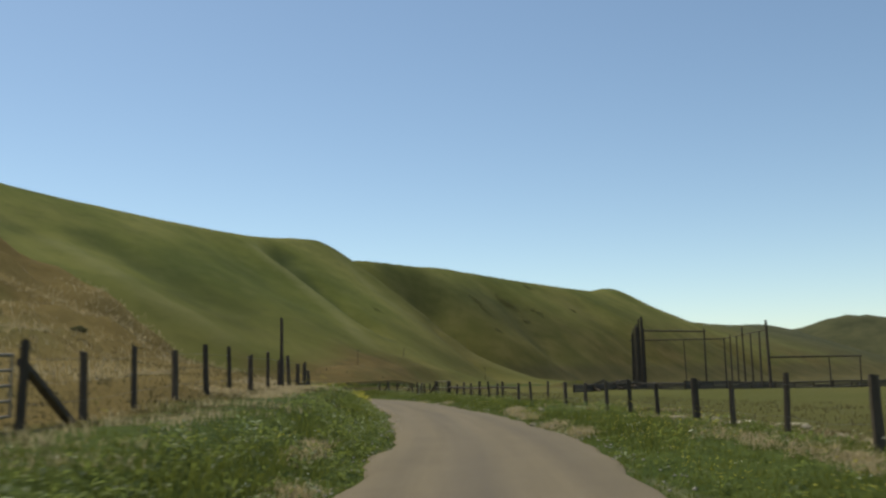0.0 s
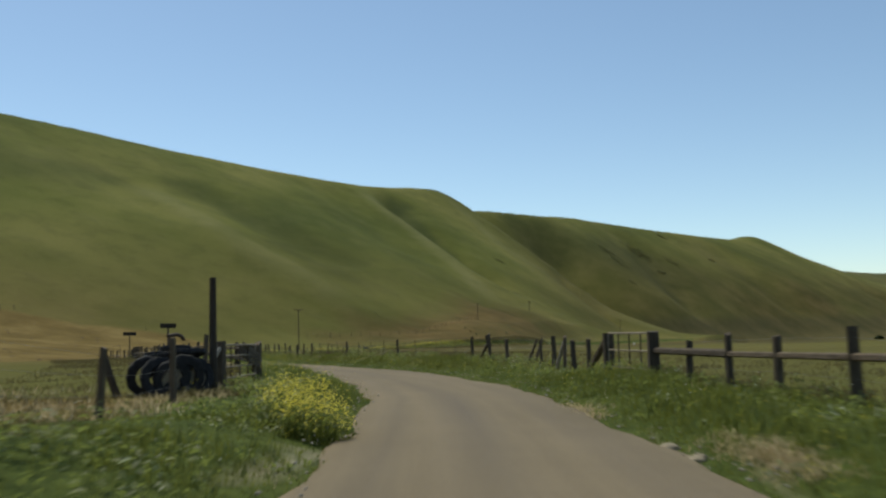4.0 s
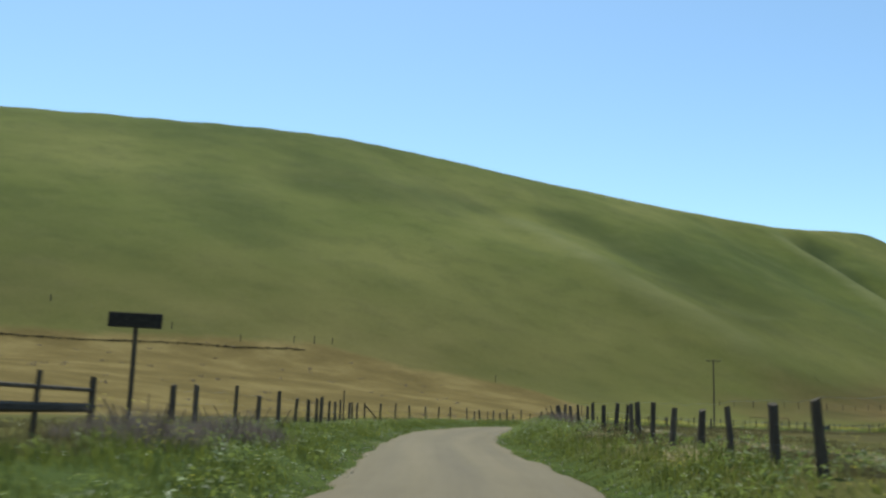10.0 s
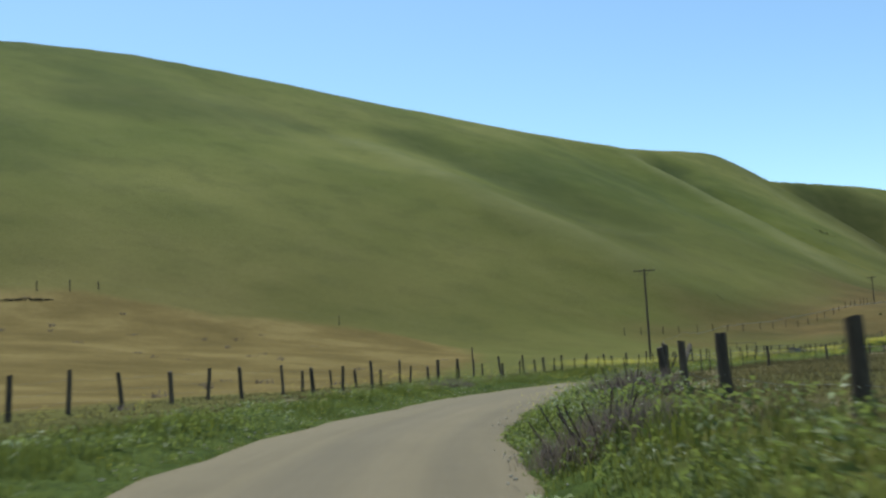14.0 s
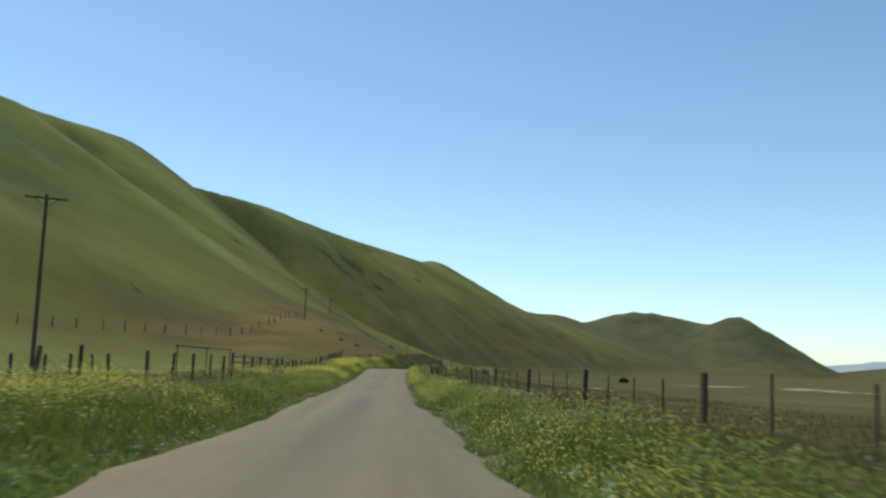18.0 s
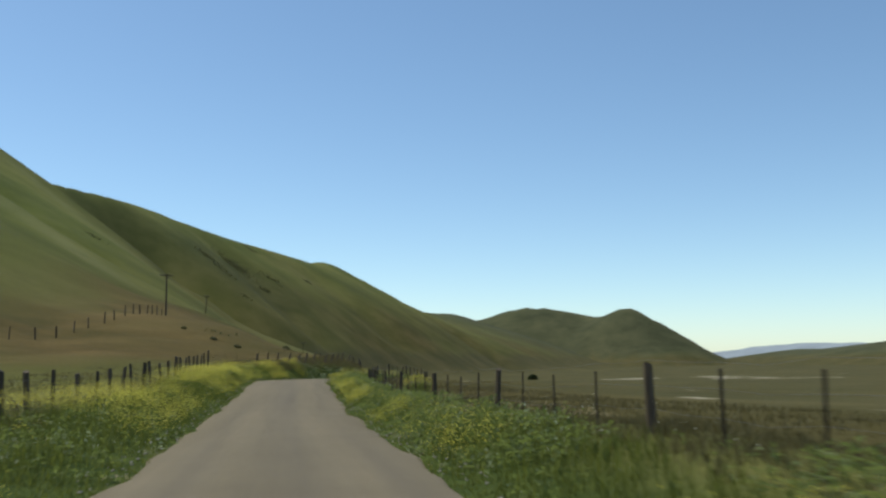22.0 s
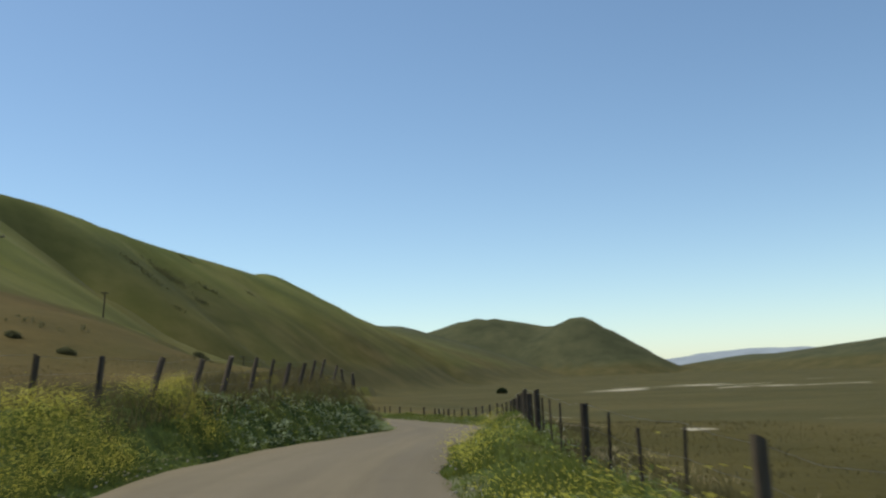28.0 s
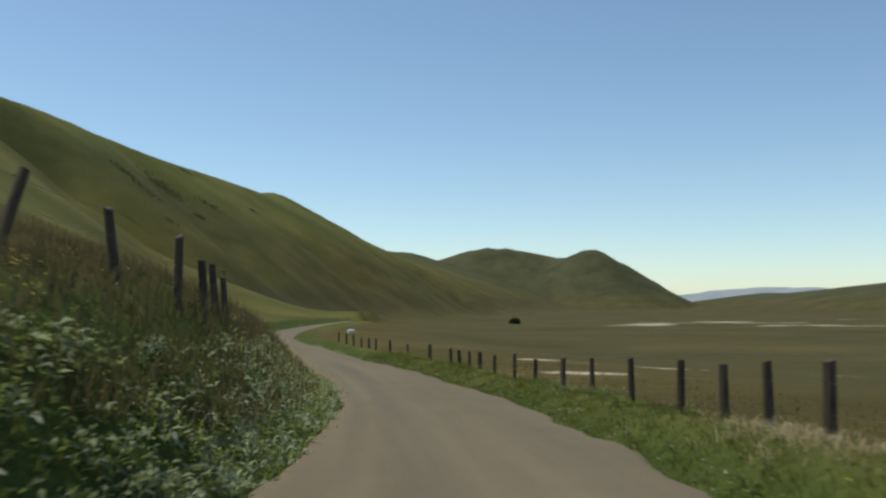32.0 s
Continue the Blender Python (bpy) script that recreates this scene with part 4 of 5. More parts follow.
for k in range(3):
    beam("board", M_POST, (xb + 0.1, 79.0 - 0.2 * k, zat(xb, 79) + 1.2 - 0.12 * k), (xb + 0.15, 80.5, zat(xb, 80) + 0.75 - 0.16 * k), 0.09, b, flat=0.3)
xa, xb = line_at(R_LINE, 76.0), line_at(R_LINE, 79.4)
gate_post(xa, 76.0, 1.25, 0.20, "thick squared timber gate post")
gate_post(xb, 79.4, 1.2, 0.20, "thick leaning timber gate post with a wire collar")
tube_gate("closed light tube gate with thin upright stays", (xa, 76.25), (xb, 79.2), 3, 5, 1.2, M_GALV, "field gates")
xa = line_at(L_LINE, 12.6)
tube_gate("old tube gate standing open at a field entrance", (xa, 13.6), (xa - 0.6, 9.6), 5, 4, 1.1, M_GALV, "field gates")

# pipe pen on the left, further on
pen = empty("cattle_pen", line_at(L_LINE, 278), 278, zat(line_at(L_LINE, 278), 278), "rusty pipe cattle pen with a high top bar", "pen")
PY = [277.9, 280.9, 283.6, 286, 289, 291.9, 294.6]
for i, y in enumerate(PY):
    stand("pen_post", THICK[i % 4], pen, line_at(L_LINE, y), y, 1.35 if i else 1.45, 0.9, 0.02)
for a, b in zip(PY, PY[1:]):
    for h in (0.35, 0.65, 0.95, 1.25):
        p, q = line_at(L_LINE, a), line_at(L_LINE, b)
        beam("pipe", M_STEEL, (p, a, zat(p, a) + h), (q, b, zat(q, b) + h), 0.03, pen)
p, q = line_at(L_LINE, 276), line_at(L_LINE, 289)
beam("top_bar", M_STEEL, (p - 2.5, 276, zat(p, 276) + 1.75), (q - 2.5, 289, zat(q, 289) + 1.75), 0.035, pen)
for y in (276.3, 282.5, 288.7):
    p = line_at(L_LINE, y) - 2.5
    beam("upright", M_STEEL, (p, y, zat(p, y) - 0.2), (p, y, zat(p, y) + 1.78), 0.035, pen)

# water trough, drum and broken boards at the end of the pen
M_TROUGH = mat_plain("blue_grey_painted_steel", (0.060, 0.068, 0.085), 0.6, 0.2)


def trough(x, y, turn, w, d, h):
    z = zat(x, y)
    t = empty("water_trough", x, y, z, "dull blue-grey steel water trough beside the cattle pen", "trough")
    m = Matrix.Translation((x, y, z + 0.1)) @ pose(0, 0, 0, 0, 0, turn)
    part("floor_sheet", box_mesh("floor_sheet", M_TROUGH, w, d, 0.03), t, m @ Matrix.Translation((0, 0, 0.03)))
    for k in (-1, 1):
        part("long_side", box_mesh("long_side", M_TROUGH, w, 0.03, h), t, m @ Matrix.Translation((0, k * d / 2, h / 2)))
        part("end_side", box_mesh("end_side", M_TROUGH, 0.03, d - 0.04, h), t, m @ Matrix.Translation((k * w / 2, 0, h / 2)))
        part("rim", box_mesh("rim", M_STEEL, w + 0.06, 0.06, 0.04), t, m @ Matrix.Translation((0, k * d / 2, h + 0.02)))
        part("skid", box_mesh("skid", M_POST, 0.10, d + 0.1, 0.14), t, m @ Matrix.Translation((k * w * 0.35, 0, -0.06)))


def drum(x, y, h, r):
    z = zat(x, y)
    d = empty("oil_drum", x, y, z, "upright faded blue-grey steel drum", "drum")
    part("body", log_mesh("drum", M_TROUGH, h, r, r, 18, 5, 0.01, 4), d, Matrix.Translation((x, y, z - 0.03)))
    for u in (0.02, 0.34, 0.66, 0.98):
        part("hoop", log_mesh("hoop", M_STEEL, 0.035, r * 1.035, r * 1.035, 18, 2, 0.0), d, Matrix.Translation((x, y, z - 0.03 + u * (h - 0.03))))


trough(line_at(L_LINE, 297.2) - 0.7, 297.2, 72, 1.9, 0.8, 0.75)
drum(line_at(L_LINE, 295.6) - 0.5, 295.6, 0.95, 0.30)

# fences on the hillside
H_A = np.array([(-215, 226), (-185, 240), (-165, 252), (-154.7, 259.9), (-150.6, 269), (-148, 274), (-146, 279), (-118.6, 295.8)], float)
H_A = H_A[np.argsort(H_A[:, 1])]
fence("sparse line of posts above the dry slope", H_A, [226.5, 240, 252, 259.9, 270, 273.8, 277.6, 295.7], wires=(1.0,), h=1.3, group="hillside fences")
h4 = empty("fence_post", -88.5, 268, zat(-88.5, 268), "single post on the dry slope", "post", "hillside posts")
stand("post", POSTS[0], h4, -88.5, 268, 1.5)
H_B = np.array([(-86, 338), (-76, 352), (-66, 366), (-56, 382), (-49, 398), (-44, 413), (-40.5, 426)], float)
fence("post fence climbing the hillside towards a power pole", H_B, [y + rng.uniform(-0.5, 0.5) for y in steps(338.6, 425.3, 3.7)], wires=(0.6, 1.1), h=1.35, group="hillside fences")


# ---- poles and signs ----
def power_pole(label, x, y, h, arm=2.4, turn=0, r=0.15, lean=(0, 0), low_arm=False):
    z = zat(x, y)
    p = empty("power_pole", x, y, z, label, "pole", "power poles")
    m = Matrix.Translation((x, y, z - 0.3)) @ Euler((lean[0], lean[1], radians(turn))).to_matrix().to_4x4()
    part("pole", log_mesh("pole", M_POLE, h + 0.3, r, r * 0.72, 12, 8, 0.03, int(y)), p, m)
    if arm:
        part("crossarm", box_mesh("crossarm", M_POLE, arm, 0.10, 0.12), p, m @ Matrix.Translation((0, r * 0.8 + 0.05, h + 0.05)))
        for s in (-1, 1):
            a, b = Vector((s * arm * 0.3, r * 0.8 + 0.06, h + 0.02)), Vector((0, r * 0.75, h - 0.6))
            d = b - a
            part("arm_brace", log_mesh("arm_brace", M_STEEL, d.length, 0.02, 0.02, 6, 2, 0.0), p, m @ Matrix.Translation(a) @ d.to_track_quat("Z", "Y").to_matrix().to_4x4())
        for u in (-0.46, -0.22, 0.22, 0.46):
            part("insulator", log_mesh("insulator", M_GALV, 0.18, 0.05, 0.03, 8, 3, 0.0), p, m @ Matrix.Translation((u * arm, r * 0.8 + 0.05, h + 0.11)))
    return p


power_pole("tall weathered power pole with a single crossarm", -73.3, 289.5, 11.3, 2.6, 12)
power_pole("weathered power pole with a crossarm on the hillside", -39.8, 428.1, 6.9, 2.2, 10)
power_pole("short leaning pole with a small crossarm on the slope", -22.7, 510, 4.6, 1.6, 20, 0.13, (0.05, 0.06))
power_pole("distant power pole with a crossarm at the foot of the hill", 25.7, 610, 9.0, 2.4, 10)


def tall_post(x, y, h, label, r=0.08):
    p = empty("tall_post", x, y, zat(x, y), label, "post", "tall roadside posts")
    part("pole", log_mesh("tall_post", M_POLE, h + 0.3, r, r * 0.75, 8, 6, 0.08, int(y * 3)), p, Matrix.Translation((x, y, zat(x, y) - 0.3)))
    return p


tp = tall_post(-6.45, 37.0, 2.75, "tall thin pole standing in the fence line")
part("collar", log_mesh("collar", M_POST, 1.3, 0.13, 0.12, 8, 3, 0.1, 5), tp, Matrix.Translation((-6.5, 37.1, zat(-6.5, 37.1) - 0.2)), "thicker fence post strapped to the pole")
tall_post(-11.0, 73.8, 2.95, "tall squared pole above the scrap heap", 0.11)
tall_post(line_at(L_LINE, 172.8) - 0.1, 172.8, 1.9, "tall thin post standing above the wire fence", 0.05)


def sign(x, y, turn, label, w=1.0, tall=0.30):
    z = zat(x, y)
    s = empty("sign", x, y, z, label, "sign", "ranch signs")
    top = 2.25 - z
    part("sign_post", log_mesh("sign_post", M_POST, top - 0.1 + SINK, 0.06, 0.055, 8, 4, 0.08, int(y)), s, Matrix.Translation((x, y, z - SINK)))
    m = Matrix.Translation((x, y, z + top)) @ pose(0, 0, 0, 0, 1.2, turn)
    brd = part("board", box_mesh("board", M_SIGN, w, 0.05, tall, 0.012), s, m @ Matrix.Translation((0, -0.08, 0)), "dark brown wooden board")
    for k in (-1, 1):
        part("batten", box_mesh("batten", M_POST, 0.05, 0.03, 0.32, 0.006), brd, m @ Matrix.Translation((k * w * 0.38, -0.03, 0)))
    for k in (-0.18, 0.18):
        part("bolt", log_mesh("bolt", M_STEEL, 0.02, 0.018, 0.014, 8, 2, 0.0), brd, m @ Matrix.Translation((k, -0.106, 0)) @ pose(0, 0, 0, 90, 0, 0))
    return s


sign(-28.1, 109.0, 28, "dark brown wooden sign board on one post behind rails")
sign(-47.6, 142.9, 30, "dark wooden sign board on a post among grey brush", 1.3, 0.36)


# ---- the old barn frame and corral on the right ----
barn = empty("barn_frame", 20.8, 98.8, zat(20.8, 98.8), "bare skeleton of tall weathered poles with rails between", "frame")


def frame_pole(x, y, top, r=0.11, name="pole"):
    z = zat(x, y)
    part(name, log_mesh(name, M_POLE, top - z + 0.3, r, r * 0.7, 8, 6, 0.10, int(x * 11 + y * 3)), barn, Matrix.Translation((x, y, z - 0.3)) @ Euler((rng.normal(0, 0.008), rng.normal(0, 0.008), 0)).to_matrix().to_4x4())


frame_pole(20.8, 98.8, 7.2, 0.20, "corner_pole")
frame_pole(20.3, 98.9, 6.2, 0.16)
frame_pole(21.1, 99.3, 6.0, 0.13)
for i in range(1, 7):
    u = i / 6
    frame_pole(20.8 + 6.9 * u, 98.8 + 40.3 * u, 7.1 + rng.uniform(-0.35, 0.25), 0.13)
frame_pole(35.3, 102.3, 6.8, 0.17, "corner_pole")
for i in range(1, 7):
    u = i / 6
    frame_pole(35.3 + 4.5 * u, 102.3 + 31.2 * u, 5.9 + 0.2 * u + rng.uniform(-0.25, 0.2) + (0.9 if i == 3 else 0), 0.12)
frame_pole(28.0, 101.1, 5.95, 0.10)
beam("rail", M_POLE, (20.6, 98.7, 5.75), (28.2, 101.2, 5.65), 0.09, barn)
beam("rail", M_POLE, (27.5, 139.2, 6.1), (39.9, 133.4, 5.9), 0.09, barn)
beam("upright", M_POLE, (34.8, 136.0, zat(34.8, 136) + 0.9), (34.6, 135.8, 5.9), 0.08, barn)
beam("rail", M_POLE, (35.2, 102.0, 5.75), (39.9, 133.7, 5.95), 0.05, barn)
beam("rail", M_POLE, (20.9, 98.9, 6.3), (27.8, 139.3, 6.4), 0.05, barn)
beam("rail", M_POLE, (35.3, 102.1, 2.75), (46.2, 104.2, 2.75), 0.10, barn)
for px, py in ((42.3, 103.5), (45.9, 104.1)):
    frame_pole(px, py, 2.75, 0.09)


# old plank wood, lightened to put the haze over the corral into its colour
M_PLANK = mat_wood("weathered_hazed_plank", (0.070, 0.056, 0.041), (0.180, 0.145, 0.107))


def plank_wall(label, p, q, h, boards=5):
    """A low wall of split boards on posts."""
    p, q = Vector((p[0], p[1], zat(*p))), Vector((q[0], q[1], zat(*q)))
    w = empty("plank_fence", p.x, p.y, p.z, label, "fence", "corral walls")
    n = max(2, int((q - p).length / 2.4))
    for i in range(n + 1):
        a = p + (q - p) * (i / n)
        stand("post", POSTS[i % 6], w, a.x, a.y, h * rng.uniform(1.0, 1.3), 1.4, 0.04)
    for i in range(n):
        for k in range(boards):
            a, b = p + (q - p) * (i / n), p + (q - p) * ((i + 1) / n)
            hh = 0.12 + (h - 0.2) * k / (boards - 1)
            beam("plank", M_PLANK, a + Vector((0, 0, hh + rng.uniform(-0.03, 0.03))), b + Vector((0, 0, hh + rng.uniform(-0.03, 0.03))), 0.125, w, flat=0.25, seed=i * 7 + k)
    return w


plank_wall("low wall of dark split planks at the barn's foot", (11.2, 82.5), (19.5, 95.2), 0.62, 3)
plank_wall("low wall of dark split planks joining the barn and corral", (19.6, 95.1), (23.4, 92.6), 0.7, 3)
plank_wall("dark plank corral wall beside the barn frame", (23.5, 92.5), (36.5, 104.5), 0.85, 4)
plank_wall("dark plank corral wall running on past the barn", (36.5, 104.5), (58, 110), 0.75, 3)


def board_heap(label, p, q, n):
    """A long low heap of thrown-down boards between two points."""
    e = empty("board_heap", p[0], p[1], zat(*p), label, "boards")
    for i in range(n):
        u, l = rng.uniform(0.02, 0.98), rng.uniform(0.9, 1.9)
        cx, cy = p[0] + (q[0] - p[0]) * u + rng.normal(0, 0.35), p[1] + (q[1] - p[1]) * u + rng.normal(0, 0.35)
        a, up = math.atan2(q[1] - p[1], q[0] - p[0]) + rng.normal(0, 0.5), rng.uniform(0.06, 0.8) * (1 - abs(2 * u - 1) ** 3)
        rise, z = rng.normal(0, 0.16) * l, zat(cx, cy) + up
        beam("board", M_PLANK, (cx - l * math.cos(a), cy - l * math.sin(a), max(z - rise, zat(cx, cy) + 0.03)), (cx + l * math.cos(a), cy + l * math.sin(a), max(z + rise, zat(cx, cy) + 0.03)), 0.11, e, flat=0.3, seed=i)


board_heap("dark heap of old boards thrown down at the barn's foot", (13.0, 85.5), (19.8, 95.4), 46)

# ---- scrap heap by the left gate ----
def tyre(x, y, z, r, rx, ry, rz, label, hub=False):
    t = empty("tyre", x, y, z, label, "tyre", "old tyres")
    R, w = r, r * 0.34
    bm = bmesh.new()
    nseg, prof = 26, [(-1, 0.60), (-1.02, 0.86), (-0.8, 0.98), (-0.3, 1.0), (0.3, 1.0), (0.8, 0.98), (1.02, 0.86), (1, 0.60), (0.7, 0.58), (-0.7, 0.58)]
    rows = []
    for i in range(nseg):
        a = 2 * math.pi * i / nseg
        lug = 1.0 + (0.03 if i % 2 else -0.015)
        rows.append([bm.verts.new((R * pr * (lug if pr > 0.95 else 1) * math.cos(a), px * w * 0.5, R * pr * (lug if pr > 0.95 else 1) * math.sin(a))) for px, pr in prof])
    for i in range(nseg):
        a, b = rows[i], rows[(i + 1) % nseg]
        for k in range(len(prof)):
            bm.faces.new((a[k], b[k], b[(k + 1) % len(prof)], a[(k + 1) % len(prof)]))
    me = bpy.data.meshes.new("tyre")
    bm.to_mesh(me)
    bm.free()
    me.materials.append(M_RUBBER)
    m = Matrix.Translation((x, y, z)) @ pose(0, 0, 0, rx, ry, rz)
    part("rubber", me, t, m)
    if hub:
        rim = part("rim", log_mesh("rim", M_GALV, w * 0.3, R * 0.58, R * 0.5, 20, 3, 0.0), t, m @ pose(0, 0, 0, 90, 0, 0), "dusty pale steel rim")
        part("hub_cap", log_mesh("hub_cap", M_STEEL, 0.06, R * 0.16, R * 0.12, 12, 2, 0.0), rim, m @ pose(0, -w * 0.3, 0, 90, 0, 0))


for lx, ly, lh, tx_, ty_ in ((-12.6, 73.9, 1.5, 0.25, 0.0), (-12.2, 74.4, 1.35, -0.12, 0.05), (-13.1, 74.6, 1.2, 0.30, 0.0), (-12.9, 72.6, 1.1, -0.3, 0.1)):
    lp = empty("scrap_post", lx, ly, zat(lx, ly), "crooked dark old post leaning beside the scrap heap", "post", "leaning scrap posts")
    stand("post", POSTS[2], lp, lx, ly, lh, 1.3, 0.0, (tx_, ty_))

M_RUBBER = mat_plain("old_rubber", (0.022, 0.021, 0.022), 0.85, 0.0, 0.4, 9)
zs = zat(-11, 71)
for i, (tx, ty, tz, tr_, rx, ry, rz, hb) in enumerate([(-11.5, 72.4, 0.46, 0.46, 10, 0, 40, True), (-11.1, 72.9, 0.48, 0.48, -6, 0, 55, True), (-12.0, 72.8, 0.42, 0.42, 16, 0, 20, False), (-11.8, 73.4, 0.45, 0.45, 4, 0, 60, False),
                                                       (-11.4, 73.4, 0.46, 0.46, -12, 0, 45, True), (-12.3, 73.3, 0.36, 0.36, 24, 0, 10, False), (-11.6, 72.9, 1.0, 0.40, 66, 0, 40, False), (-11.9, 73.2, 0.95, 0.36, 40, 0, 10, False), (-12.15, 72.5, 0.52, 0.52, 8, 0, 30, False), (-11.75, 72.3, 0.50, 0.50, -5, 0, 48, False), (-11.3, 72.6, 0.52, 0.52, 6, 0, 35, False), (-12.0, 72.9, 1.02, 0.42, 80, 0, 15, False), (-11.35, 73.1, 1.05, 0.40, 75, 0, 60, False), (-11.7, 73.1, 1.2, 0.38, 84, 0, 10, False)]):
    tyre(tx, ty, zat(tx, ty) + tz - 0.05, tr_, rx, ry, rz, "black worn tyre leaning in a scrap heap" if not hb else "black worn tractor tyre with a pale steel rim", hb)
pipe = empty("scrap_pipe", -11.45, 73.0, zat(-11.45, 73.0), "bent rusty exhaust pipe sticking out of the scrap", "pipe")
part("pipe", tube_along("pipe", M_STEEL, [(-11.45, 73.0, zs + 0.2), (-11.45, 73.0, zs + 1.3), (-11.5, 72.95, zs + 1.42), (-11.6, 72.9, zs + 1.46), (-11.75, 72.7, zs + 1.42)], 0.05, 8), pipe, Matrix.Identity(4))

# small white object far along the road, built as a barrel; lone valley bush
# placed along the sight line to fit the camera's view
x, y = 27.2, 516.0
brl = empty("barrel", x, y, zat(x, y), "small white object in the grass, modelled as a barrel", "barrel")
M_WHITE = mat_plain("white_plastic", (0.75, 0.75, 0.73), 0.5, 0.0, 0.08)
part("drum", log_mesh("drum", M_WHITE, 0.95, 0.30, 0.30, 18, 7, 0.02, 3), brl, Matrix.Translation((x - 0.4, y, zat(x, y) + 0.32)) @ pose(0, 0, 0, 0, 90, 15))
part("lid", log_mesh("lid", M_STEEL, 0.04, 0.27, 0.26, 18, 2, 0.0), brl, Matrix.Translation((x - 0.4, y, zat(x, y) + 0.32)) @ pose(0, 0, 0, 0, 90, 15) @ Matrix.Translation((0, 0, 0.94)))

# ---- plants ----
M_GRASS = mat_leaf("grass_blades", (0.052, 0.074, 0.012), (0.142, 0.156, 0.031), 0.7, 0.2, 0.4)
M_OLIVE = mat_leaf("half_dry_grass", (0.058, 0.053, 0.018), (0.125, 0.103, 0.044), 0.8)
M_LEAF = mat_leaf("broad_leaves", (0.050, 0.078, 0.015), (0.162, 0.190, 0.048), 0.52, 0.28, 0.5)
M_PALE_LEAF = mat_leaf("thistle_glint_leaves", (0.11, 0.145, 0.055), (0.29, 0.32, 0.18), 0.40, 0.5, 0.5)
M_YELLOW = mat_leaf("mustard_petals", (0.44, 0.37, 0.035), (0.64, 0.56, 0.085), 0.6)
M_CREAM = mat_leaf("cream_petals", (0.55, 0.53, 0.36), (0.75, 0.73, 0.60), 0.6)
M_STRAW = mat_leaf("dry_straw", (0.21, 0.155, 0.075), (0.47, 0.385, 0.225), 0.8)
M_TWIG = mat_leaf("dead_brush", (0.060, 0.046, 0.040), (0.17, 0.135, 0.115), 0.9)


def scatter(n, y0, y1, o0, o1, side, edge=1.0):
    """Random places beside the road: n of them between two distances from its centre, on one side (1 right, -1 left)."""
    k = rng.uniform(np.searchsorted(CENTRE[:, 1], y0), np.searchsorted(CENTRE[:, 1], y1), n)
    i = np.clip(k.astype(int), 0, len(CENTRE) - 2)
    u = (k - i)[:, None]
    c = CENTRE[i] * (1 - u) + CENTRE[i + 1] * u
    d = C_DIR[i]
    o = o0 + (o1 - o0) * rng.uniform(0, 1, n) ** edge
    far = (o + wider(c[:, 1], side)) * side
    x, y = c[:, 0] + d[:, 1] * far, c[:, 1] - d[:, 0] * far
    return x, y, o


def patchy(x, y, size, lo, hi, seed):
    """Keeps places by a noise, so that growth comes in patches."""
    v = vnoise(x / size, y / size, seed) + 0.5 * vnoise(x * 2.7 / size, y * 2.7 / size, seed + 1)
    return rng.uniform(0, 1, len(x)) < smooth(lo, hi, v)


def blades(x, y, z, h, w, lean, per=6, spread=0.10, droop=0.35):
    """Tufts of bent grass blades: three triangles a blade."""
    n = len(x) * per
    X, Y, Z = (np.repeat(v, per) for v in (x, y, z))
    H = np.repeat(h, per) * rng.uniform(0.55, 1.15, n)
    W = np.repeat(w, per) * rng.uniform(0.7, 1.3, n)
    a = rng.uniform(0, 2 * np.pi, n)
    X, Y = X + rng.normal(0, spread, n), Y + rng.normal(0, spread, n)
    L = H * lean * rng.uniform(0.2, 1.5, n)
    ca, sa = np.cos(a), np.sin(a)
    tx, ty = np.cos(a + 1.57), np.sin(a + 1.57)
    v = np.empty((n, 5, 3), np.float32)
    for k, (u, s, b) in enumerate(((0, -1, 0), (0, 1, 0), (0.55, -0.8, 0.3), (0.55, 0.8, 0.3), (1.0, 0, 1.0))):
        v[:, k, 0] = X + ca * L * b + tx * W * s * 0.5
        v[:, k, 1] = Y + sa * L * b + ty * W * s * 0.5
        v[:, k, 2] = Z - 0.03 + H * u * (1 - droop * 0.3 * b)
    i = np.arange(n)[:, None] * 5
    f = np.concatenate([i + np.array([[0, 1, 3]]), i + np.array([[0, 3, 2]]), i + np.array([[2, 3, 4]])], 0)
    return v.reshape(-1, 3), f


def leaves(x, y, z, h, size, per=12, wide=0.45, rise=0.5):
    """Leafy plants: folded pointed leaves up a stem, four triangles a leaf."""
    n = len(x) * per
    X, Y, Z, H, S = (np.repeat(v, per) for v in (x, y, z, h, size))
    S = S * rng.uniform(0.5, 1.2, n)
    a = rng.uniform(0, 2 * np.pi, n)
    u = rng.uniform(0.02, 1, n)
    el = rng.normal(0.35, rise, n)
    ca, sa, ce, se = np.cos(a), np.sin(a), np.cos(el), np.sin(el)
    X, Y = X + rng.normal(0, 0.06, n) + ca * 0.04, Y + rng.normal(0, 0.06, n) + sa * 0.04
    Zb = Z + H * u
    v = np.empty((n, 5, 3), np.float32)
    roll = rng.normal(0, 0.5, n)
    for k, (l, s, dz) in enumerate(((0, 0, 0), (0.45, -1, 0.12), (0.45, 1, 0.12), (0.5, 0, -0.02), (1.0, 0, -0.18))):
        sw = s * wide * 0.5
        v[:, k, 0] = X + S * (ca * ce * l - sa * sw * np.cos(roll))
        v[:, k, 1] = Y + S * (sa * ce * l + ca * sw * np.cos(roll))
        v[:, k, 2] = Zb + S * (se * l + dz + sw * np.sin(roll))
    i = np.arange(n)[:, None] * 5
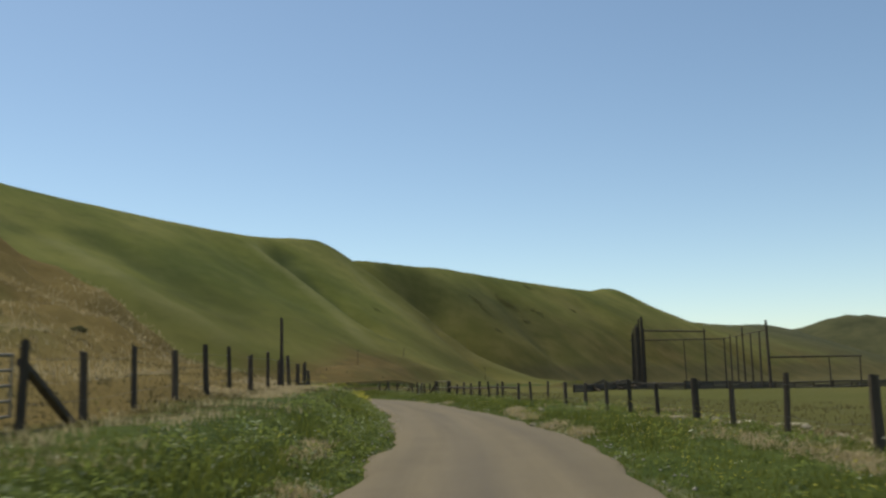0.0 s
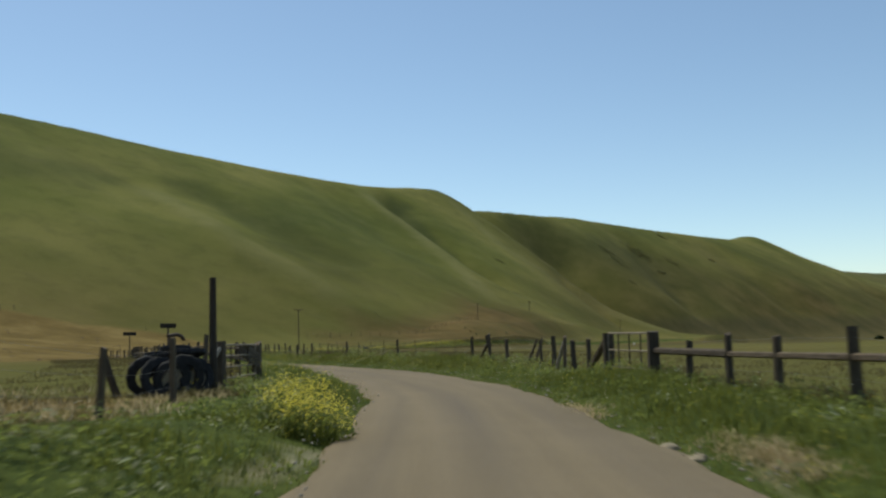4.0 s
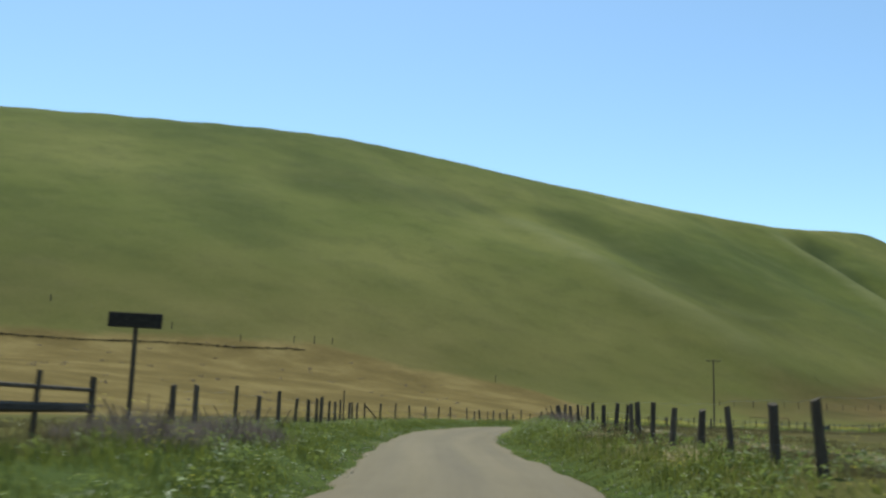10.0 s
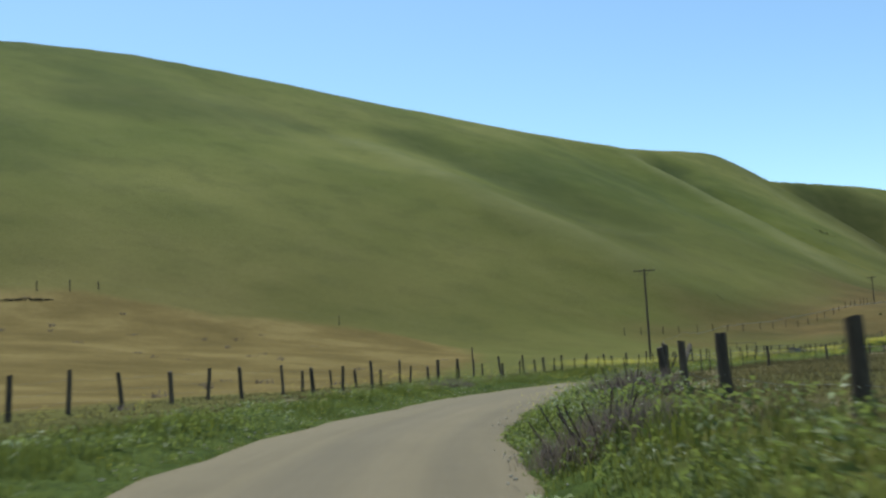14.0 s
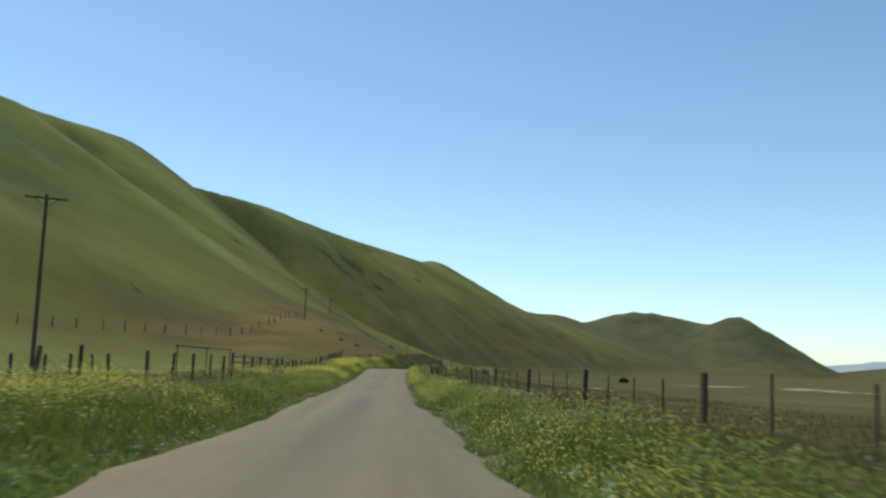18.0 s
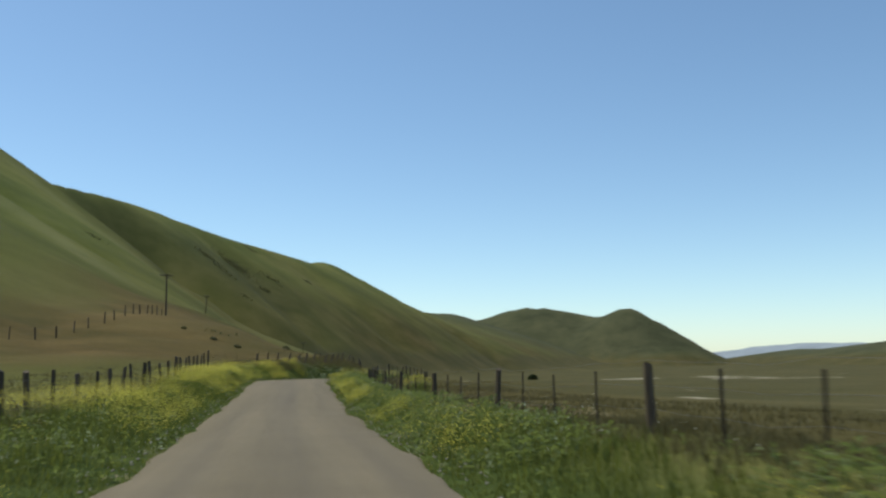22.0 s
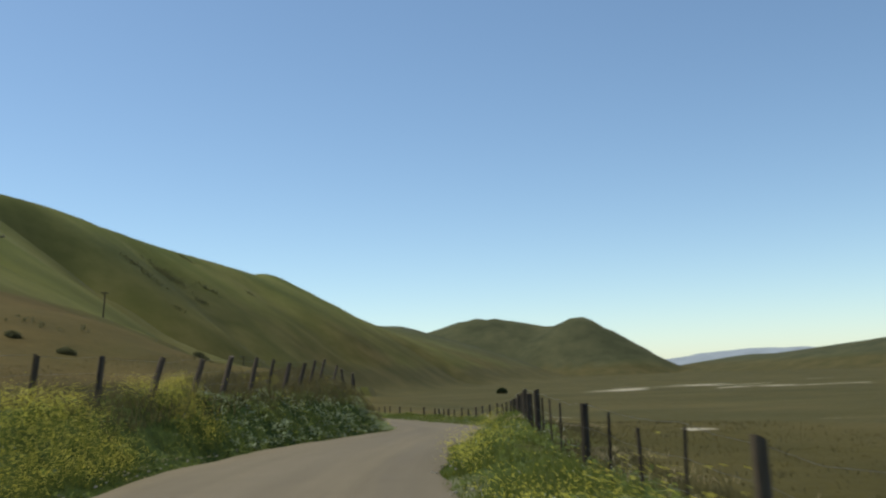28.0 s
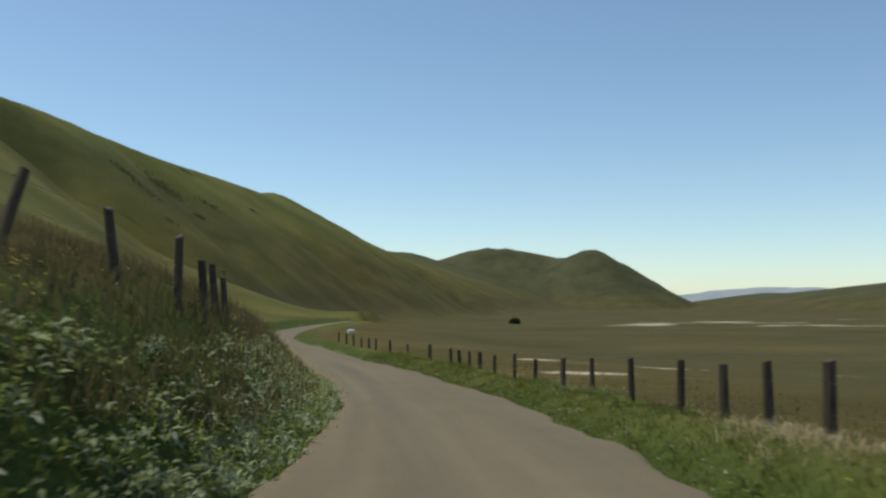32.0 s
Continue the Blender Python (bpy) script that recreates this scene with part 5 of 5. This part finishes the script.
    f = np.concatenate([i + np.array([t]) for t in ([0, 1, 3], [0, 3, 2], [3, 1, 4], [3, 4, 2])], 0)
    return v.reshape(-1, 3), f


def florets(x, y, z, size, per=8, sx=0.10, sz=0.07):
    """Small four-petalled flowers in loose heads: two triangles each."""
    n = len(x) * per
    X = np.repeat(x, per) + rng.normal(0, sx, n)
    Y = np.repeat(y, per) + rng.normal(0, sx, n)
    Z = np.repeat(z, per) + rng.normal(0, sz, n)
    S = np.repeat(size, per) * rng.uniform(0.6, 1.3, n)
    a, t = rng.uniform(0, 6.28, n), rng.uniform(-0.9, 0.9, n)
    v = np.empty((n, 4, 3), np.float32)
    for k, q in enumerate((0, 1.57, 3.14, 4.71)):
        v[:, k, 0] = X + S * np.cos(a + q)
        v[:, k, 1] = Y + S * np.sin(a + q)
        v[:, k, 2] = Z + S * np.sin(q + t) * 0.8
    i = np.arange(n)[:, None] * 4
    return v.reshape(-1, 3), np.concatenate([i + np.array([[0, 1, 2]]), i + np.array([[0, 2, 3]])], 0)


def stuff(name, chunks, mat, label, category):
    vs, fs, o = [], [], 0
    for v, f in chunks:
        vs.append(v)
        fs.append(f + o)
        o += len(v)
    return tagged(new(name, mesh_from(name, np.concatenate(vs), np.concatenate(fs), mat)), label, category, kind="stuff")


def z_of(x, y):
    return zgrid(x, y)


# stretches: y from, y to, side, plants: grass tufts, leafy plants and flower heads per square metre, heights
STRETCH = [
    (-4, 72, -1, 30, 3.0, 0.15, 0.34, 0.34), (-4, 72, 1, 30, 2.0, 0.5, 0.36, 0.28),
    (72, 150, -1, 30, 2.5, 0.5, 0.42, 0.34), (72, 150, 1, 30, 3.0, 0.3, 0.42, 0.38),
    (150, 212, -1, 28, 3.0, 0.8, 0.36, 0.34), (150, 212, 1, 28, 4.5, 0.3, 0.42, 0.46),
    (212, 228, -1, 26, 3.0, 2.5, 0.42, 0.40), (212, 221, 1, 22, 2.0, 2.0, 0.34, 0.34), (221, 240, 1, 26, 3.5, 3.5, 0.44, 0.42),
    (228, 290, -1, 26, 2.5, 12.0, 0.48, 0.42), (290, 328, -1, 24, 2.5, 14.0, 0.48, 0.42), (328, 346, -1, 13, 3.0, 16.0, 0.34, 0.34), (346, 358, -1, 9, 2.5, 22.0, 0.26, 0.25), (240, 268, 1, 26, 4.0, 3.0, 0.42, 0.44), (268, 286, 1, 24, 8.0, 0.8, 0.40, 0.44), (286, 300, 1, 26, 4.5, 7.0, 0.42, 0.42), (300, 308, 1, 26, 4.5, 2.0, 0.42, 0.42), (308, 345, 1, 26, 4.5, 6.0, 0.42, 0.40), (345, 353, 1, 30, 3.0, 7.0, 0.42, 0.36),
    (358, 425, -1, 9, 12.0, 1.5, 0.28, 0.27), (353, 425, 1, 40, 1.8, 0.3, 0.36, 0.26),
]
g_ch, l_ch, p_ch, y_ch, c_ch, st_ch, d_ch = [], [], [], [], [], [], []
for y0, y1, side, dg, dl, df, hg, hl in STRETCH:
    area = (y1 - y0) * 1.05 * 4.3
    x, y, o = scatter(int(dg * area), y0, y1, 2.1, 6.6, side, 1.1)
    k = patchy(x, y, 3.0, -0.9, -0.1, 11)
    x, y, o = x[k], y[k], o[k]
    big = smooth(1.9, 3.4, o) * (0.75 + 0.5 * vnoise(x / 2.4, y / 2.4, 13))
    if side < 0 and y0 < 70:
        big = big * (0.45 + 0.55 * smooth(4.7, 3.5, o))
    green = o < np.interp(y, [14, 26, 60, 90, 425], [6.2, 6.1, 6.0, 4.5, 4.3] if side > 0 else [5.8, 4.3, 4.9, 5.8, 5.4]) + 0.6 * vnoise(x / 1.8, y / 1.8, 19)
    for k, ch, hk in ((green, g_ch, 1.0), (~green, d_ch, 0.72)):
        ch.append(blades(x[k], y[k], z_of(x[k], y[k]), hk * hg * np.maximum(0.22, big[k]), 0.012 + 0.006 * rng.uniform(0, 1, k.sum()), 0.5, 5))
    bank = y0 > 350 and side < 0
    x, y, o = scatter(int(dl * area * 1.5), y0, y1, 2.1, 4.6 if bank else 4.5 if side < 0 and y0 < 70 else 4.8 if side > 0 and y0 > 90 else 6.0, side, 0.9)
    k = patchy(x, y, 2.2, *((-1.2, -0.1) if bank else (-0.7, 0.35)), 21 if side > 0 else 23)
    if bank:
        k = k & (o + wider(y, side) < np.interp(y, [368, 377, 386], [4.7, 3.7, 3.3]))
    x, y, o = x[k], y[k], o[k]
    big = np.maximum(0.25, smooth(1.9, 3.0, o)) * (0.8 + 0.5 * vnoise(x / 1.7, y / 1.7, 25))
    bank = y0 > 350 and side < 0
    # many pale leaves on the bank: thistles, and sun glints put into leaf colour
    pale = rng.uniform(0, 1, len(x)) < (0.5 if y0 > 350 and side < 0 else 0.03)
    l_ch.append(leaves(x[~pale], y[~pale], z_of(x[~pale], y[~pale]), hl * big[~pale], (0.09 if bank else 0.085) + 0.05 * rng.uniform(0, 1, (~pale).sum()), 13))
    p_ch.append(leaves(x[pale], y[pale], z_of(x[pale], y[pale]), hl * big[pale] * 1.05, (0.12 if bank else 0.10) + 0.06 * rng.uniform(0, 1, pale.sum()), 9, 0.38))
    x, y, o = scatter(int(df * area * 1.6), y0, y1, 2.3, (3.2 if y0 > 280 else 3.5) if side > 0 else 3.9 if y0 >= 346 else 6.0, side, 1.3 if side > 0 else 1.0)
    k = patchy(x, y, 4.0, *((-1.1, 0.1) if df > 15 else (-0.55, 0.5)), 31)
    x, y, o = x[k], y[k], o[k]
    big = 0.55 + 0.45 * smooth(2.2, 3.6, o) + 0.2 * vnoise(x / 2.0, y / 2.0, 33)
    top = z_of(x, y) + (hg + 0.22) * big
    y_ch.append(florets(x, y, top, np.full(len(x), 0.0092), 13, 0.13, 0.10))
    g_ch.append(blades(x, y, z_of(x, y), (hg + 0.18) * big, np.full(len(x), 0.008), 0.18, 4, 0.07))
    x, y, o = scatter(int(0.45 * area), y0, y1, 2.4, 6.0, side, 1.0)
    c_ch.append(florets(x, y, z_of(x, y) + hg * rng.uniform(0.5, 1.1, len(x)), np.full(len(x), 0.009), 3, 0.12, 0.05))
    # short grass up to the asphalt
    x, y, o = scatter(int(34 * (y1 - y0) * 1.6), y0, y1, 2.0, 3.7, side, 1.2)
    g_ch.append(blades(x, y, z_of(x, y), rng.uniform(0.05, 0.16, len(x)), np.full(len(x), 0.013), 0.9, 4, 0.07))
    # thinner, shorter growth towards and beyond the fences
    x, y, o = scatter(int((3 if y0 > 340 and side > 0 else 4 if y0 < 70 and side > 0 else 8) * (y1 - y0) * 9), y0, y1, 6.0, 15.0, side, 1.3)
    d_ch.append(blades(x, y, z_of(x, y), hg * 0.45 * rng.uniform(0.5, 1.2, len(x)), np.full(len(x), 0.022), 0.6, 4, 0.16))
    # dead straw in drifts along the fence and at the road's edge
    x, y, o = scatter(int(5 * (y1 - y0)), y0, y1, 4.3, 7.2, side, 1.0)
    k = patchy(x, y, 5.0, 0.15, 0.75, 51 if side > 0 else 57)
    x, y = x[k], y[k]
    st_ch.append(blades(x, y, z_of(x, y), np.full(len(x), 0.30), np.full(len(x), 0.012), 0.9, 16, 0.20, 1.4))
    x, y, o = scatter(int(1.6 * (y1 - y0)), y0, y1, 2.0, 2.6, side, 1.0)
    k = patchy(x, y, 3.0, 0.1, 0.7, 61)
    x, y = x[k], y[k]
    st_ch.append(blades(x, y, z_of(x, y), np.full(len(x), 0.09), np.full(len(x), 0.012), 1.6, 12, 0.16, 1.4))
# thick mats of flattened straw: centre x, y, radius along the road, radius across
for mx, my, ra, rb in ((5.5, 13.5, 3.4, 0.5), (5.6, 19, 3.8, 0.5), (6.9, 17.5, 3.0, 0.5), (-2.5, 17.0, 2.0, 0.2), (6.4, 26, 3.0, 0.5), (3.3, 29, 1.6, 0.3), (3.2, 35, 2.0, 0.35), (3.0, 40.5, 2.2, 0.35), (-1.9, 9, 1.6, 0.3), (-2.0, 12, 1.2, 0.25), (-15.0, 87.8, 1.6, 0.5), (-20.5, 69, 3.5, 0.8), (-23, 76.5, 3.5, 0.8), (-18, 64, 2.5, 0.7),
                       (-1.7, 69.0, 1.5, 0.3), (0.2, 61.0, 1.6, 0.3), (-31.2, 145.4, 3.2, 0.5), (-34.5, 151.5, 2.5, 0.5), (-40.9, 161.2, 3.2, 0.5), (-49.8, 268.0, 3.6, 1.1), (-50.4, 264.5, 3.2, 1.1), (-50.7, 261.5, 2.6, 1.0), (-49.3, 273.0, 2.5, 0.8), (-51.8, 259.0, 2.2, 0.8), (-61.0, 210.5, 2.8, 0.9), (-60.7, 208.5, 2.2, 0.7), (-60.6, 212.6, 2.6, 1.0), (-60.2, 209.5, 2.6, 1.0), (-59.8, 215.0, 2.4, 0.9), (-5.2, 30.5, 2.4, 0.6), (-5.6, 35.0, 2.4, 0.6), (-35.2, 147.0, 2.0, 0.7), (-7.2, 39.5, 3.0, 0.9), (-7.6, 44.0, 2.6, 0.9), (-6.8, 34.5, 2.4, 0.8), (-6.4, 27.0, 2.2, 0.6), (-18.7, 95.0, 2.6, 0.35), (-20.9, 99.0, 2.6, 0.35), (-23.1, 103.0, 2.6, 0.35), (-16.6, 91.0, 2.4, 0.35), (-5.0, 26.0, 1.4, 0.5), (5.8, 37.0, 1.8, 0.35), (2.9, 37.8, 2.4, 0.25), (3.5, 24.6, 1.6, 0.25), (-14.6, 379.2, 2.6, 0.5), (-17.8, 372.6, 2.4, 0.4), (-21.5, 365.5, 2.2, 0.35)):
    i = int(np.argmin((CENTRE[:, 0] - mx) ** 2 + (CENTRE[:, 1] - my) ** 2))
    u, v = rng.normal(0, 0.5, int(62 * ra)) * ra, rng.normal(0, 0.5, int(62 * ra)) * rb
    x, y = mx + C_DIR[i, 0] * u + C_DIR[i, 1] * v, my + C_DIR[i, 1] * u - C_DIR[i, 0] * v
    st_ch.append(blades(x, y, z_of(x, y), rng.uniform(0.10, 0.30, len(x)), np.full(len(x), 0.014), 1.3, 9, 0.10, 1.4))
stuff("grass", g_ch, M_GRASS, "long green spring grass along both road verges", "grass")
stuff("dry_grass", d_ch, M_OLIVE, "thin olive-brown half-dry grass by the fences", "grass")
stuff("broadleaf_weeds", l_ch, M_LEAF, "leafy dark green weeds crowding the road verges", "weeds")
stuff("thistles", p_ch, M_PALE_LEAF, "pale grey-green thistle leaves, partly standing for sun glints on the weeds", "weeds")
stuff("mustard_flowers", y_ch, M_YELLOW, "yellow mustard flower heads along the verges", "flowers")
stuff("white_flowers", c_ch, M_CREAM, "small scattered cream flowers in the verge", "flowers")
stuff("dry_straw", st_ch, M_STRAW, "pale dead straw lying along fences and road edges", "straw")


# a tall clump of mustard by the road near the gate
def mustard_clump(x, y, r, h):
    n = 70
    a, q = rng.uniform(0, 6.28, n), np.sqrt(rng.uniform(0, 1, n)) * r
    X, Y = x + q * np.cos(a), y + q * np.sin(a)
    H = h * (1.1 - 0.5 * (q / r) ** 2)
    e = empty("mustard_plant", x, y, zat(x, y), "bushy mustard plant in yellow flower beside the road", "plant", "mustard plants")
    part("stems", mesh_from("stems", *blades(X, Y, z_of(X, Y), H, np.full(n, 0.010), 0.3, 5, 0.06), M_GRASS), e, Matrix.Identity(4))
    part("leaves", mesh_from("leaves", *leaves(X, Y, z_of(X, Y), H * 0.8, np.full(n, 0.10), 10), M_LEAF), e, Matrix.Identity(4))
    part("flowers", mesh_from("flowers", *florets(X, Y, z_of(X, Y) + H * 0.95, np.full(n, 0.013), 16, 0.09, 0.10), M_YELLOW), e, Matrix.Identity(4))


for mx, my, mr, mh in ((-6.0, 65.0, 0.7, 0.75), (-5.6, 64.0, 0.5, 0.6), (-45.2, 330.5, 0.7, 0.9), (-36.5, 322.0, 0.8, 0.9)):
    mustard_clump(mx, my, mr, mh)


def brush_heap(x, y, r, h, label):
    """A round heap of dead tangled stems."""
    n = 260
    a, q = rng.uniform(0, 6.28, n), np.sqrt(rng.uniform(0, 1, n)) * r
    X, Y = x + q * np.cos(a), y + q * np.sin(a)
    H = h * (1.15 - 0.7 * (q / r) ** 2)
    e = empty("dead_brush", x, y, zat(x, y), label, "brush", "dead brush heaps")
    t = part("tangle", mesh_from("tangle", *blades(X, Y, z_of(X, Y), H, np.full(n, 0.009), 0.9, 7, 0.12, 0.6), M_TWIG), e, Matrix.Identity(4))
    tagged(t, "tangle of thin dead stems", kind="stuff")
    for j in range(14):
        t, d, l = rng.uniform(0, 6.28), rng.uniform(0, 0.6) * r, rng.uniform(0.5, 1.0)
        px, py = x + d * math.cos(t), y + d * math.sin(t)
        beam("stem", M_TWIG, (px, py, zat(px, py) - 0.05), (px + 0.5 * l * math.cos(t), py + 0.5 * l * math.sin(t), zat(px, py) + h * 1.2 * l), 0.011, e)


for bx, by, br, bh in ((-43.2, 139.5, 1.6, 0.75), (-45.6, 144.4, 1.5, 0.7), (-27.0, 104.5, 1.3, 0.5), (-49.2, 171.3, 1.5, 0.8), (-52.0, 176.5, 1.3, 0.8), (-57.4, 186.0, 1.0, 0.6), (-58.2, 192.5, 1.1, 0.7), (-70.5, 214, 1.3, 0.5)):
    brush_heap(bx, by, br, bh, "low heap of dead purplish-brown brush by the fence")

# shrubs on the eroded spur
M_SHRUB = mat_leaf("grey_shrub_leaves", (0.045, 0.052, 0.020), (0.125, 0.120, 0.055), 0.8)
for i in range(14):
    sx, sy = -15 - 25 * rng.uniform(0, 1), 30 + 40 * rng.uniform(0, 1)
    n, r = 60, rng.uniform(0.15, 0.28)
    a, q = rng.uniform(0, 6.28, n), np.sqrt(rng.uniform(0, 1, n)) * r
    X, Y = sx + q * np.cos(a), sy + q * np.sin(a)
    sh = empty("shrub", sx, sy, zat(sx, sy), "small grey-green shrub on the eroded slope", "shrub", "shrubs on the earth spur")
    part("crown", mesh_from("crown", *leaves(X, Y, z_of(X, Y), r * (1.1 - 0.6 * (q / r) ** 2), np.full(n, 0.14), 12, 0.5, 0.9), M_SHRUB), sh, Matrix.Identity(4))
x, y = -9 - 36 * rng.uniform(0, 1, 6500), 22 + 54 * rng.uniform(0, 1, 6500)
k = patchy(x, y, 6.0, -0.2, 0.6, 95)
stuff("tan_grass", [blades(x[k], y[k], z_of(x[k], y[k]), rng.uniform(0.15, 0.4, k.sum()), np.full(k.sum(), 0.025), 0.8, 7, 0.25)], M_STRAW, "tan dead grass on the eroded earth spur", "grass")
# dark tussocks on the dry slope, and blades standing in for its terrace edge
x, y = -75 - 190 * rng.uniform(0, 1, 190), 150 + 140 * rng.uniform(0, 1, 190)
k = to_line(x, y, UP)[0] > 3
x, y = x[k], y[k]
stuff("tussocks", [blades(x, y, z_of(x, y), rng.uniform(0.2, 0.5, len(x)), np.full(len(x), 0.06), 0.7, 16, 0.3)], M_TWIG, "dark dead tussocks dotted over the dry slope", "grass")
ln = UP[(UP[:, 0] < -147) & (UP[:, 0] > -420)]
j = rng.uniform(0, len(ln) - 1.001, 2400)
i, j = j.astype(int), (j % 1)[:, None]
p = ln[i] * (1 - j) + ln[i + 1] * j
X, Y = p[:, 0] + 3.2 + rng.normal(0, 0.25, 2400), p[:, 1] - 3.8 + rng.normal(0, 0.25, 2400)
stuff("brush_line", [blades(X, Y, z_of(X, Y), rng.uniform(0.18, 0.36, 2400), np.full(2400, 0.12), 0.5, 9, 0.35)], mat_leaf("terrace_edge_dark", (0.018, 0.015, 0.010), (0.050, 0.041, 0.026), 0.9), "thin dark row of blades standing in for the terrace edge above the dry slope", "brush")

# dry grass on top of the left bank
x, y, o = scatter(7000, 352, 412, 3.0, 8.5, -1, 1.3)
stuff("bank_grass", [blades(x, y, z_of(x, y), rng.uniform(0.2, 0.5, len(x)), np.full(len(x), 0.016), 0.6, 7, 0.2)], M_OLIVE, "brownish half-dry grass on top of the bank", "grass")
# dark scrub in the far hill's hollows, partly standing in for their shade
sc = []
for px, py, r, n in ((72, 1035, 18, 150), (88, 1000, 7, 40), (50, 870, 5, 30), (-46, 640, 4, 24), (40, 905, 9, 40), (34, 924, 8, 50), (66, 1025, 14, 90), (103, 1050, 9, 50), (160, 1153, 5, 30), (105, 1159, 9, 50), (-72, 388, 3, 8), (-37, 392, 2.5, 8)):
    sc.append((px + rng.normal(0, 0.5, n) * r, py + rng.normal(0, 0.5, n) * r))
x, y = np.concatenate([q[0] for q in sc]), np.concatenate([q[1] for q in sc])
big = np.where(y > 600, rng.uniform(0.35, 0.8, len(x)) * np.where(y > 890, 1.7, 1.0), rng.uniform(0.15, 0.35, len(x)))
stuff("hillside_scrub", [leaves(x, y, z_of(x, y), big, big * 0.7, 18, 0.6, 0.9)], M_SHRUB, "dark scrub in the hillside hollows, partly standing in for shade", "scrub")

# low dark bushes dotted over the brown slope
for sx, sy, r in ((-38.3, 386, 0.3), (-36, 383, 0.36), (-26.5, 400, 0.5), (-41, 392, 0.28)):
    n = 90
    a, q = rng.uniform(0, 6.28, n), np.sqrt(rng.uniform(0, 1, n)) * r
    X, Y = sx + q * np.cos(a), sy + q * np.sin(a)
    sh = empty("shrub", sx, sy, zat(sx, sy), "low dark scrubby bush on the brown slope", "shrub", "shrubs on the brown slope")
    part("crown", mesh_from("crown", *leaves(X, Y, z_of(X, Y), r * (0.9 - 0.6 * (q / r) ** 2), np.full(n, 0.12), 12, 0.5, 0.9), M_SHRUB), sh, Matrix.Identity(4))
    for k in range(4):
        t = 1.57 * k + 0.4
        beam("stem", M_TWIG, (sx, sy, zat(sx, sy) - 0.05), (sx + 0.5 * r * math.cos(t), sy + 0.5 * r * math.sin(t), zat(sx, sy) + 0.6 * r), 0.015, sh)

# the lone dark bush far out in the valley
x, y = 243.8, 851.5
bush = empty("bush", x, y, zat(x, y), "lone dark round bush out in the valley", "bush")
n = 500
a, e, q = rng.uniform(0, 6.28, n), rng.uniform(-0.1, 1.4, n), 1.0 - 0.35 * rng.uniform(0, 1, n) ** 2
X, Y, Z = x + 3.4 * q * np.cos(a) * np.cos(e), y + 3.0 * q * np.sin(a) * np.cos(e), zat(x, y) + 0.4 + 2.6 * q * np.sin(e)
part("crown", mesh_from("crown", *leaves(X, Y, Z, np.full(n, 0.5), np.full(n, 0.7), 8, 0.6, 1.0), mat_leaf("bush_leaves", (0.012, 0.022, 0.008), (0.035, 0.05, 0.018))), bush, Matrix.Identity(4))
for k in range(5):
    t = 1.256 * k
    beam("limb", M_POLE, (x, y, zat(x, y) - 0.2), (x + 1.8 * math.cos(t), y + 1.6 * math.sin(t), zat(x, y) + 1.8), 0.09, bush)

# pebbles and small stones at the road's edge
stones = []
for i in range(3):
    bm = bmesh.new()
    bmesh.ops.create_icosphere(bm, subdivisions=1, radius=1.0)
    g = random.Random(i)
    for v in bm.verts:
        v.co *= g.uniform(0.7, 1.15)
        v.co.z *= 0.55
    me = bpy.data.meshes.new("stone")
    bm.to_mesh(me)
    bm.free()
    stones.append(np.array([v.co for v in me.vertices]))
    sf = np.array([p.vertices[:] for p in me.polygons])
    bpy.data.meshes.remove(me)
ch = []
for side in (-1, 1):
    x, y, o = scatter(1500, -4, 420, 1.85, 2.5, side, 1.0)
    s = rng.uniform(0.008, 0.035, len(x))
    for i in range(3):
        q = np.arange(len(x)) % 3 == i
        c3 = np.stack([x[q], y[q], road_z(y[q]) + 0.02], 1)
        v = (stones[i][None] * s[q][:, None, None] + c3[:, None]).reshape(-1, 3)
        f = (sf[None] + np.arange(q.sum())[:, None, None] * len(stones[i])).reshape(-1, 3)
        ch.append((v, f))
stuff("gravel", ch, mat_plain("gravel", (0.33, 0.29, 0.23), 0.9), "loose pale gravel along the road's edges", "gravel")

# pale rocks thrown up beside the road
M_ROCK = mat_plain("pale_rock", (0.27, 0.225, 0.155), 0.95, 0.0, 0.3, 7)
rocks = []
for i in range(4):
    bm = bmesh.new()
    bmesh.ops.create_icosphere(bm, subdivisions=2, radius=1.0)
    g = random.Random(40 + i)
    for v in bm.verts:
        v.co *= g.uniform(0.82, 1.1)
        v.co.z *= 0.6
        v.co.x *= 1.2
    me = bpy.data.meshes.new("rock")
    bm.to_mesh(me)
    bm.free()
    me.materials.append(M_ROCK)
    rocks.append(me)
SPOTS = [(-48.9, 271.1), (-47.6, 270.2), (-48.4, 267.0), (-48.7, 264.5), (-49.9, 262.2), (-47.2, 274.5), (-45.9, 277.0), (-50.5, 260.6), (7.0, 17.5), (6.6, 15.4), (7.4, 21.0), (6.7, 24.5), (2.9, 31.0), (3.2, 37.0), (-15.6, 88.6), (-19.0, 64.0), (-22.5, 63.0), (-17.5, 61.5), (-25.5, 65.0), (-0.4, 61.6)]
for i, (x, y) in enumerate(SPOTS):
    for k in range(3):
        px, py, r = x + rng.normal(0, 0.5), y + rng.normal(0, 0.6), rng.uniform(0.05, 0.15)
        ob = tagged(new("rock", rocks[(i + k) % 4]), "pale weathered rock lying in rough grass", "rock", "pale rocks")
        ob.matrix_world = Matrix.Translation((px, py, zat(px, py) + r * 0.25)) @ pose(0, 0, 0, rng.uniform(-15, 15), rng.uniform(-15, 15), rng.uniform(0, 360)) @ Matrix.Diagonal((r, r, r, 1))
